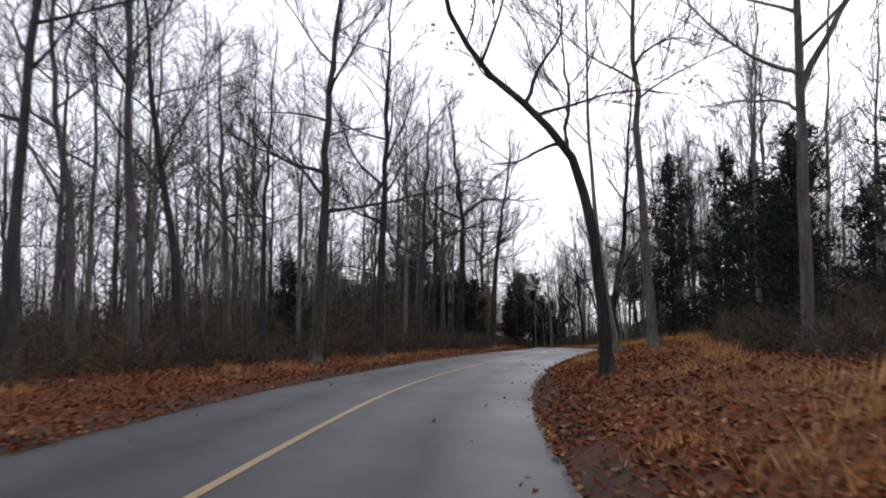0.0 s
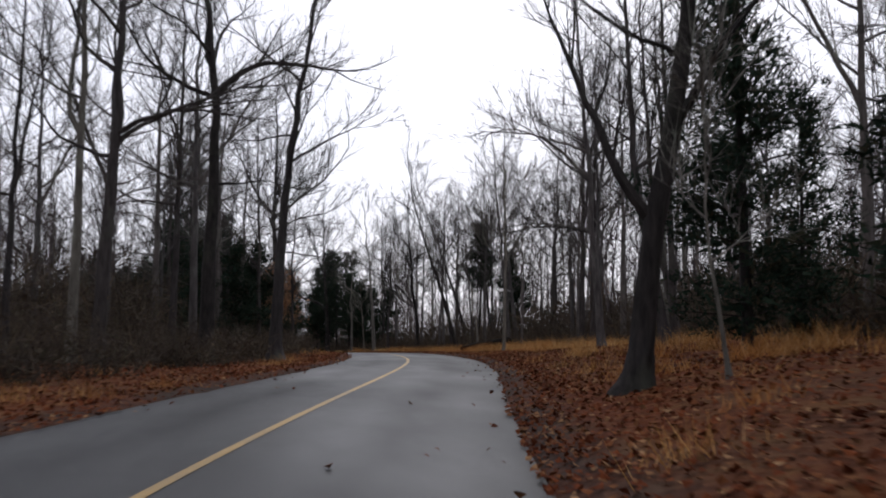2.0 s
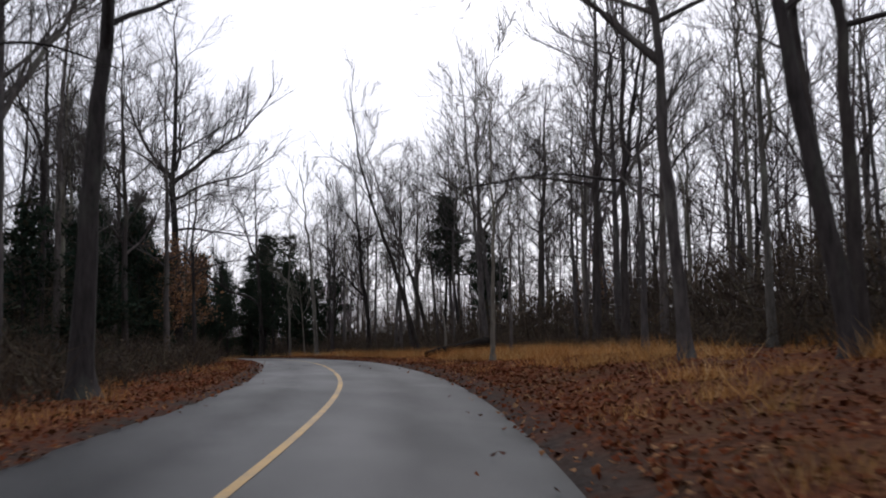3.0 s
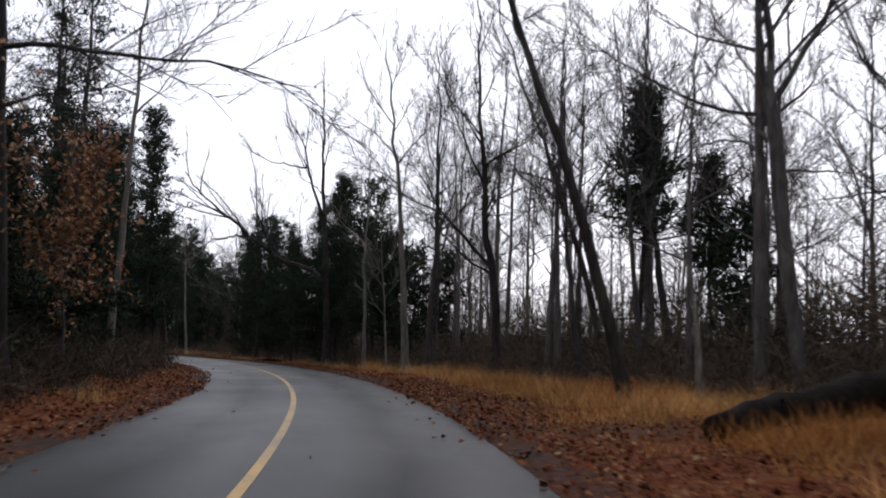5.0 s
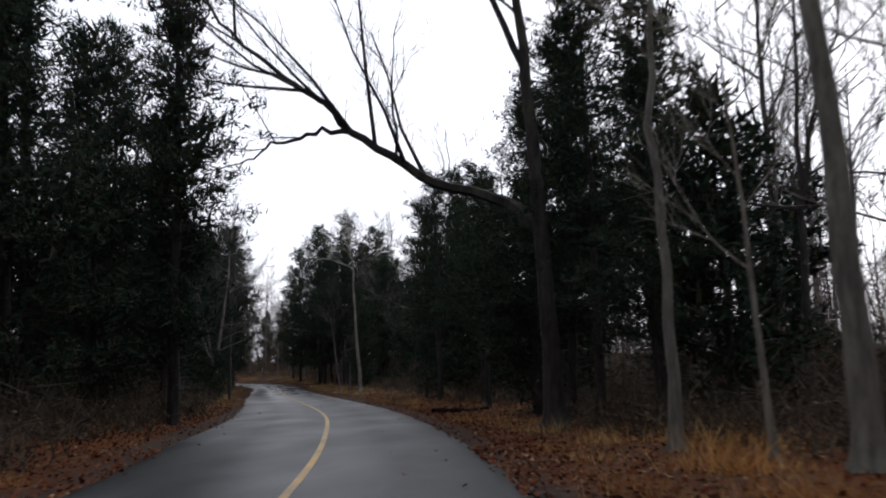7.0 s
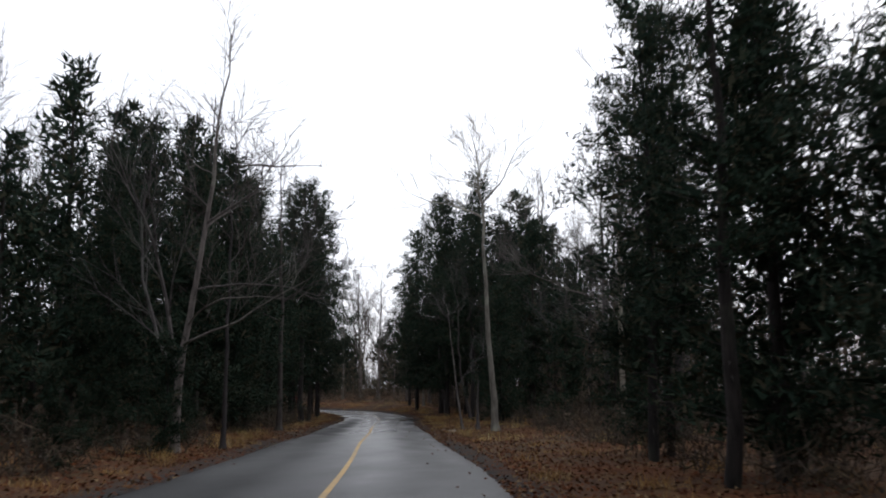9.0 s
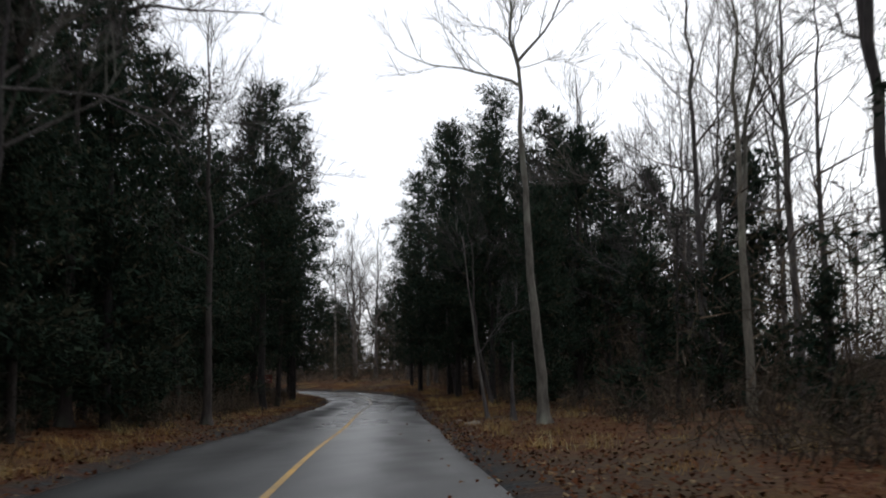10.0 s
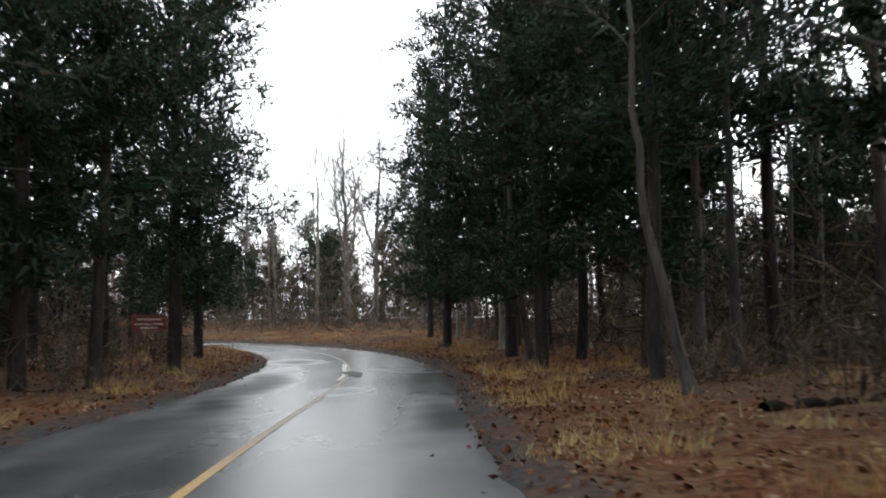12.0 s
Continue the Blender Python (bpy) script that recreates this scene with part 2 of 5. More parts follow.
def make_asphalt(name, base, light, wet, film_end=1.0):
    m, n, l, b = shader(name, 0.4, 0.42)
    stone, patch, broad = grain(n, l, 60.0, 4.0, 0.7), grain(n, l, 0.5, 4.0, 0.55, (1, 0.35, 1)), grain(n, l, 0.07, 3.0)
    c = ramp(n, [(0.3, base), (0.7, light)])
    l.new(stone.outputs["Fac"], c.inputs["Fac"])
    tone = ramp(n, [(0.32, (0.65, 0.65, 0.67)), (0.68, (1.3, 1.3, 1.28))])
    l.new(patch.outputs["Fac"], tone.inputs["Fac"])
    toned = mixed(n, l, "MULTIPLY", 1.0, c.outputs["Color"], tone.outputs["Color"])
    if film_end < 1:  # dark, dull middles of the lanes, paler wheel tracks
        lane, flip, streak = n.new("ShaderNodeAttribute"), n.new("ShaderNodeMath"), grain(n, l, 0.9, 4.0, 0.6, (1, 0.12, 1))
        lane.attribute_name = "across"
        flip.operation = "ABSOLUTE"
        l.new(lane.outputs["Fac"], flip.inputs[0])
        band = ramp(n, [(0.0, (0.95, 0.95, 0.95)), (0.22, (1.15, 1.15, 1.15)), (0.48, (0.52, 0.52, 0.53)), (0.74, (1.12, 1.12, 1.12)), (0.9, (0.95, 0.95, 0.95)), (1.0, (0.6, 0.56, 0.52))])
        l.new(flip.outputs["Value"], band.inputs["Fac"])
        amount = ramp(n, [(0.3, (0.35, 0.35, 0.35)), (0.65, (1.0, 1.0, 1.0))])
        l.new(streak.outputs["Fac"], amount.inputs["Fac"])
        toned = mixed(n, l, "MULTIPLY", amount.outputs["Color"], toned, band.outputs["Color"])
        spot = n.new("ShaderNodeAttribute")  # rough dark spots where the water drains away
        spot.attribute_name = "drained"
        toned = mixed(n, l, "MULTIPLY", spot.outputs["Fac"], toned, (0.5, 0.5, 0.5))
    l.new(toned, b.inputs["Base Color"])
    gloss = ramp(n, [(0.35, (wet[0],) * 3), (0.65, (wet[1],) * 3)])
    l.new(mixed(n, l, "MIX", 0.5, patch.outputs["Fac"], broad.outputs["Fac"]), gloss.inputs["Fac"])
    co, at, film = n.new("ShaderNodeTexCoord"), n.new("ShaderNodeSeparateXYZ"), n.new("ShaderNodeMapRange")  # more standing water down the slope
    l.new(co.outputs["Object"], at.inputs["Vector"])
    l.new(at.outputs["Y"], film.inputs["Value"])
    for k, v in (("From Min", 175), ("From Max", 222), ("To Min", 1.0), ("To Max", film_end)):
        film.inputs[k].default_value = v
    damp = n.new("ShaderNodeMath")
    damp.operation = "MULTIPLY"
    l.new(gloss.outputs["Color"], damp.inputs[0])
    l.new(film.outputs["Result"], damp.inputs[1])
    rough = damp.outputs["Value"]
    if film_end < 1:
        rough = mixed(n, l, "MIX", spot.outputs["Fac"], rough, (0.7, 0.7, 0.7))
    l.new(rough, b.inputs["Roughness"])
    sheen = n.new("ShaderNodeMapRange")
    l.new(at.outputs["Y"], sheen.inputs["Value"])
    for k, v in (("From Min", 165), ("From Max", 222), ("To Min", 0.15), ("To Max", 1.0 if film_end < 1 else 0.2)):
        sheen.inputs[k].default_value = v
    shine = sheen.outputs["Result"]
    if film_end < 1:
        dull = n.new("ShaderNodeMath")
        dull.operation = "MULTIPLY"
        l.new(shine, dull.inputs[0])
        l.new(mixed(n, l, "MIX", amount.outputs["Color"], (1.0, 1.0, 1.0), band.outputs["Color"]), dull.inputs[1])
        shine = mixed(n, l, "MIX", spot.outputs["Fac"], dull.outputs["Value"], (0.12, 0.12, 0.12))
    l.new(shine, b.inputs["Specular IOR Level"])
    bumped(n, l, b, stone.outputs["Fac"], 0.35, 0.01)
    if film_end < 1:  # the film lies level over the stones
        relief, bump = n.new("ShaderNodeMapRange"), n["Bump"]
        l.new(at.outputs["Y"], relief.inputs["Value"])
        for k, v in (("From Min", 185), ("From Max", 220), ("To Min", 0.35), ("To Max", 0.22)):
            relief.inputs[k].default_value = v
        l.new(relief.outputs["Result"], bump.inputs["Strength"])
    return m


SOIL = make_soil()
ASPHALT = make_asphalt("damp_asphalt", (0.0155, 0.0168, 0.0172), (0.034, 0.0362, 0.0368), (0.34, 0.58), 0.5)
PATCH = make_asphalt("rough_dark_patch", (0.007, 0.007, 0.008), (0.02, 0.02, 0.021), (0.55, 0.7))


def make_paint():
    m, n, l, b = shader("worn_yellow_paint", 0.5, 0.4)
    wear, broad = grain(n, l, 22.0, 6.0, 0.75), grain(n, l, 0.6, 3.0)
    f = ramp(n, [(0.42, (0, 0, 0)), (0.6, (0.8, 0.8, 0.8))])
    l.new(mixed(n, l, "MIX", 0.45, wear.outputs["Fac"], broad.outputs["Fac"]), f.inputs["Fac"])
    # far stretch: glare that hides the line is put in as faded colour
    co, at, far = n.new("ShaderNodeTexCoord"), n.new("ShaderNodeSeparateXYZ"), n.new("ShaderNodeMapRange")
    l.new(co.outputs["Object"], at.inputs["Vector"])
    l.new(at.outputs["Y"], far.inputs["Value"])
    for k, v in (("From Min", 204), ("From Max", 216), ("To Max", 0.95)):
        far.inputs[k].default_value = v
    old = n.new("ShaderNodeMapRange")  # the oldest stretch is nearly worn off
    l.new(at.outputs["Y"], old.inputs["Value"])
    for k, v in (("From Min", 38), ("From Max", 72), ("To Min", 0.68), ("To Max", 0.0)):
        old.inputs[k].default_value = v
    worn = n.new("ShaderNodeMath")
    worn.operation = "MAXIMUM"
    l.new(f.outputs["Color"], worn.inputs[0])
    l.new(old.outputs["Result"], worn.inputs[1])
    faded = n.new("ShaderNodeMath")
    faded.operation = "MAXIMUM"
    l.new(worn.outputs["Value"], faded.inputs[0])
    l.new(far.outputs["Result"], faded.inputs[1])
    l.new(mixed(n, l, "MIX", faded.outputs["Value"], (0.46, 0.26, 0.03), (0.11, 0.095, 0.065)), b.inputs["Base Color"])
    return m


PAINT = make_paint()


def plain(name, colour, rough=0.6):
    m, n, l, b = shader(name, rough)
    g = grain(n, l, 14.0, 5.0)
    c = ramp(n, [(0.3, tuple(0.75 * v for v in colour)), (0.7, tuple(1.1 * v for v in colour))])
    l.new(g.outputs["Fac"], c.inputs["Fac"])
    l.new(c.outputs["Color"], b.inputs["Base Color"])
    return m


# ---- mesh helpers ----
def mesh_of(name, verts, tris, material, smooth=False):
    verts, tris = np.asarray(verts, np.float32).reshape(-1, 3), np.asarray(tris, np.int32).reshape(-1, 3)
    me = bpy.data.meshes.new(name)
    me.vertices.add(len(verts))
    me.vertices.foreach_set("co", verts.ravel())
    me.loops.add(tris.size)
    me.loops.foreach_set("vertex_index", tris.ravel())
    me.polygons.add(len(tris))
    me.polygons.foreach_set("loop_start", np.arange(0, tris.size, 3, dtype=np.int32))
    me.polygons.foreach_set("use_smooth", np.full(len(tris), smooth))
    me.update(calc_edges=True)
    me.materials.append(material)
    return me


def part(name, verts, tris, material, parent, label="", smooth=False):
    ob = new(name, mesh_of(name, verts, tris, material, smooth))
    ob.parent = parent
    return tagged(ob, label)


class Bag:
    """Gathers triangles."""

    def __init__(self):
        self.v, self.t, self.n = [], [], 0

    def add(self, v, t):
        self.v.append(np.asarray(v, float).reshape(-1, 3))
        self.t.append(np.asarray(t, int).reshape(-1, 3) + self.n)
        self.n += len(self.v[-1])

    def arrays(self):
        return np.concatenate(self.v), np.concatenate(self.t)


def tube(bag, pts, radii, sides):
    """A round limb along pts, closed at its tip."""
    pts = np.asarray(pts, float)
    d = np.gradient(pts, axis=0)
    d /= np.linalg.norm(d, axis=1, keepdims=True) + 1e-9
    ref = np.where(np.abs(d[:, 2:3]) > 0.8, np.array([[1.0, 0, 0]]), np.array([[0, 0, 1.0]])) if np.abs(d[0, 2]) <= 0.8 else np.tile([[1.0, 0.15, 0]], (len(pts), 1))
    a = np.cross(d, ref)
    a /= np.linalg.norm(a, axis=1, keepdims=True) + 1e-9
    b = np.cross(d, a)
    th = np.arange(sides) * 2 * np.pi / sides
    ring = pts[:, None] + np.asarray(radii)[:, None, None] * (np.cos(th)[None, :, None] * a[:, None] + np.sin(th)[None, :, None] * b[:, None])
    k = len(pts)
    i, j = np.meshgrid(np.arange(k - 1), np.arange(sides), indexing="ij")
    q = [i * sides + j, i * sides + (j + 1) % sides, (i + 1) * sides + (j + 1) % sides, (i + 1) * sides + j]
    t = np.concatenate([np.stack([q[0], q[1], q[2]], -1).reshape(-1, 3), np.stack([q[0], q[2], q[3]], -1).reshape(-1, 3)])
    cap = [[(k - 1) * sides, (k - 1) * sides + m, (k - 1) * sides + m + 1] for m in range(1, sides - 1)]
    bag.add(ring, np.concatenate([t, np.array(cap)]) if cap else t)


def spikes(bag, start, end, radius):
    """Many thin three-sided twigs at once, each tapering to a point."""
    start, end = np.asarray(start, float), np.asarray(end, float)
    d = end - start
    a = np.cross(d, [[0.31, 0.17, 0.93]])
    a /= np.linalg.norm(a, axis=1, keepdims=True) + 1e-9
    b = np.cross(d, a)
    b /= np.linalg.norm(b, axis=1, keepdims=True) + 1e-9
    r = np.broadcast_to(np.asarray(radius, float), (len(start),))[:, None]
    v = np.stack([start + r * a, start + r * (-0.5 * a + 0.87 * b), start + r * (-0.5 * a - 0.87 * b), end], 1)
    base = np.arange(len(start))[:, None, None] * 4
    bag.add(v, (base + np.array([[0, 1, 3], [1, 2, 3], [2, 0, 3]])).reshape(-1, 3))


def slivers(bag, start, end, width, rng):
    """Many of the finest twigs and needles at once: one slender blade each."""
    a = unit(np.cross(end - start, rng.normal(0, 1, start.shape))) * (0.5 * width)
    v = np.stack([start - a, start + a, end], 1)
    bag.add(v, np.arange(3 * len(start)).reshape(-1, 3))


def flakes(bag, at, along, across, fold=0.25):
    """Many small kite-shaped leaves at once: two triangles with a fold between."""
    n = np.cross(along, across)
    n /= np.linalg.norm(n, axis=1, keepdims=True) + 1e-9
    w = np.linalg.norm(across, axis=1, keepdims=True)
    v = np.stack([at - 0.5 * along, at + across + n * w * fold, at + 0.5 * along, at - across + n * w * fold], 1)
    base = np.arange(len(at))[:, None, None] * 4
    bag.add(v, (base + np.array([[0, 1, 2], [0, 2, 3]])).reshape(-1, 3))


def unit(v):
    return v / (np.linalg.norm(v, axis=-1, keepdims=True) + 1e-9)


# ---- ground and road ----
def sheet(xs, ys, zf, sheared):
    gx, gy = np.meshgrid(xs, ys)
    px = gx + (centre(gy) if sheared else 0)
    v = np.stack([px, gy, zf(px, gy)], -1).reshape(-1, 3)
    r, c = len(ys), len(xs)
    i, j = np.meshgrid(np.arange(r - 1), np.arange(c - 1), indexing="ij")
    q = (i * c + j).ravel()
    return v, np.concatenate([np.stack([q, q + 1, q + c + 1], -1), np.stack([q, q + c + 1, q + c], -1)])


near = np.concatenate([np.arange(-6.5, -1.4, 0.22), [0], np.arange(1.5, 6.6, 0.22)])
out = np.array([7.2, 8, 9, 10, 11.5, 13, 15, 17, 20, 23, 27, 32, 38, 46, 56, 70, 90, 130, 200, 320, 520])
xs = np.concatenate([-out[::-1], near, out])
ys = np.concatenate([[-500, -250, -120, -80], np.arange(-60, 0, 4.0), np.arange(0, 275, 0.7), np.arange(275, 340, 5.0), [360, 400, 470, 560, 700, 900]])
v, t = sheet(xs, ys, terrain, True)
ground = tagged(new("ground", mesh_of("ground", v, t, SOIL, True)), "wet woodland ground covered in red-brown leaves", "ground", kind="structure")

beyond = (v[:, 0] - centre(v[:, 1])) / slant(v[:, 1])  # metres outside the asphalt
beyond = np.abs(beyond) - np.where(beyond < 0, half_left(v[:, 1]), half_right(v[:, 1]))
shoulder = ground.data.attributes.new("shoulder", "FLOAT", "POINT")
shoulder.data.foreach_set("value", np.clip(1 - (beyond - 0.2) / 0.75, 0, 1).astype(np.float32))


def ribbon(left, right, y0, y1, lift, step=1.0, columns=2, crown=0.0):
    """A strip along the road between two distances from its middle line."""
    yy = np.arange(y0, y1 + 1e-6, step)
    lo, hi = left(yy) * slant(yy), right(yy) * slant(yy)
    f = np.linspace(0, 1, columns)
    off = lo[:, None] + (hi - lo)[:, None] * f
    z = np.interp(yy, YS, RISE)[:, None] + lift + crown * (1 - (off / slant(yy)[:, None] / 3) ** 2)
    v = np.stack([centre(yy)[:, None] + off, np.repeat(yy[:, None], columns, 1), z], -1).reshape(-1, 3)
    i, j = np.meshgrid(np.arange(len(yy) - 1), np.arange(columns - 1), indexing="ij")
    q = (i * columns + j).ravel()
    return v, np.concatenate([np.stack([q, q + 1, q + columns + 1], -1), np.stack([q, q + columns + 1, q + columns], -1)])


def edge_wobble(y, k):
    return 0.07 * np.sin(y * 0.9 + k) + 0.05 * np.sin(y * 2.3 + 2 * k) + 0.04 * np.sin(y * 5.1 + 3 * k)


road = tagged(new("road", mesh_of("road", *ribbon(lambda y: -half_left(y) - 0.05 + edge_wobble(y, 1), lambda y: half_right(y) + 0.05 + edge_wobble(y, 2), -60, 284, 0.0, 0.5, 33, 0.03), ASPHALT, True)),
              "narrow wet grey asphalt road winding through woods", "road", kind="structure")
across = road.data.attributes.new("across", "FLOAT", "POINT")  # from -1 at one edge to 1 at the other
across.data.foreach_set("value", np.tile(np.linspace(-1, 1, 33, dtype=np.float32), len(road.data.vertices) // 33))

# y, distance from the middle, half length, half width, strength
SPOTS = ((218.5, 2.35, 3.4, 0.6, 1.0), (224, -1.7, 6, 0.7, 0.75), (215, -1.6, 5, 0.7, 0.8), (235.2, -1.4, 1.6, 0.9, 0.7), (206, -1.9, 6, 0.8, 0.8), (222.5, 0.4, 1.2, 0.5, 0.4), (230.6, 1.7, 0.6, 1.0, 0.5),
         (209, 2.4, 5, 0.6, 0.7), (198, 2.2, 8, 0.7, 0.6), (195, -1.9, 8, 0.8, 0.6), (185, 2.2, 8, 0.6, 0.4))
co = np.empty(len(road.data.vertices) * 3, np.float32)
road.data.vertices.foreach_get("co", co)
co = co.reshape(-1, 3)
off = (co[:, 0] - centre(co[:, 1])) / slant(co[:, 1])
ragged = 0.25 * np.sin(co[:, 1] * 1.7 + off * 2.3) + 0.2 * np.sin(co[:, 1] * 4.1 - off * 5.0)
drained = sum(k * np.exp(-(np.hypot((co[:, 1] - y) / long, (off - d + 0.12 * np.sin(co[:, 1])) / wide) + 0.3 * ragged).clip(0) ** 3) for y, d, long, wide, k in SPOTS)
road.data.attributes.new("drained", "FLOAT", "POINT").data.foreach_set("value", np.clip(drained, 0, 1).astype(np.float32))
line = part("yellow_line", *ribbon(lambda y: 0.075 + 0 * y, lambda y: 0.185 + 0 * y, -60, 284, 0.036, 0.5), PAINT, road, "single worn yellow centre line")


def road_patch(x, y, long, wide, turn, seed):
    rng = np.random.default_rng(seed)
    th = np.linspace(0, 2 * np.pi, 44, endpoint=False)
    r = 1 + sum(0.3 / k ** 0.6 * np.sin(k * th + rng.uniform(0, 6)) for k in (2, 3, 5, 8, 13)) + rng.normal(0, 0.06, 44)
    px, py = r * np.cos(th) * wide, r * np.sin(th) * long
    c, s = math.cos(turn), math.sin(turn)
    qx, qy = x + c * px - s * py, y + s * px + c * py
    px, py = np.append(qx, x), np.append(qy, y)
    z = np.interp(py, YS, RISE) + 0.041 + 0.03 * (0 - ((px - centre(py)) / slant(py) / 3) ** 2)
    return part("patch", np.stack([px, py, z], -1), [[k, (k + 1) % 44, 44] for k in range(44)], PATCH, road, "dark wet broken patch in the asphalt")


road_patch(-16.35, 228.6, 1.3, 0.26, 0.42, 1)
road_patch(-14.9, 231.0, 0.4, 0.35, 0.4, 10)
road_patch(16.2, 99.2, 0.5, 0.16, 0.0, 6)


part("line_remnant", *ribbon(lambda y: -0.03 + 0.03 * np.sin(y), lambda y: 0.08 + 0.03 * np.sin(y * 1.3), 226, 233.5, 0.039, 0.5), plain("bleached_paint", (0.42, 0.37, 0.33), 0.4), road, "bleached scrap of the centre line")


# ---- trees ----
def limb_path(rng, start, way, length, up, wander, n):
    pts, d = [np.asarray(start, float)], np.asarray(way, float)
    for _ in range(n):
        d = d + rng.normal(0, wander, 3) + np.array([0, 0, up])
        d = d / np.linalg.norm(d)
        pts.append(pts[-1] + d * length / n)
    return np.array(pts)


def way_of(azimuth, rise):
    return np.array([math.cos(azimuth) * math.cos(rise), math.sin(azimuth) * math.cos(rise), math.sin(rise)])


def bough(rng, bag, pts, r0, level, rich):
    """A limb with its side branches and twigs, all reaching outwards and up."""
    n = len(pts)
    radii = r0 * (1 - 0.82 * np.linspace(0, 1, n) ** 0.8)
    tube(bag, pts, radii, 5 if r0 > 0.05 else (4 if r0 > 0.028 else 3))
    length = np.linalg.norm(np.diff(pts, axis=0), axis=1).sum()
    if level == 0:
        subs = max(4, int(rich * length * 2.1))
        for k in range(subs):
            f = 0.2 + 0.8 * (k + rng.uniform(0, 1)) / subs
            i = min(int(f * (n - 1)), n - 2)
            at = pts[i] + (pts[i + 1] - pts[i]) * (f * (n - 1) - i)
            d = unit(pts[i + 1] - pts[i])
            side = unit(np.cross(d, rng.normal(0, 1, 3)))
            way = unit(d * 0.95 + side * 0.7 + np.array([0, 0, 0.3]))
            bough(rng, bag, limb_path(rng, at, way, max(0.8, length * rng.uniform(0.32, 0.6) * (1.2 - 0.6 * f)), 0.05, 0.14, 3), max(0.011, r0 * 0.42 * (1 - 0.5 * f)), 1, rich)
    else:
        m = max(4, int((0.5 + 0.5 * rich) * length * 7))
        f = (np.arange(m) + rng.uniform(0, 1, m)) / m * 0.88 * (n - 1) + 0.12
        i = np.minimum(f.astype(int), n - 2)
        at = pts[i] + (pts[i + 1] - pts[i]) * (f - i)[:, None]
        d = unit(pts[i + 1] - pts[i])
        way = unit(d * 0.9 + unit(rng.normal(0, 1, (m, 3))) * 0.62 + np.array([0, 0, 0.32]))
        end = at + way * rng.uniform(0.5, 1.25, (m, 1))
        slivers(bag, at, end, 0.022, rng)
        q = 4 if rich > 0.8 else 3
        sub = np.repeat(np.arange(m), q)
        g = rng.uniform(0.15, 0.95, (q * m, 1))
        s2 = at[sub] + (end - at)[sub] * g
        slivers(bag, s2, s2 + unit(way[sub] + unit(rng.normal(0, 1, (q * m, 3))) * 0.65) * rng.uniform(0.25, 0.75, (q * m, 1)), 0.013, rng)


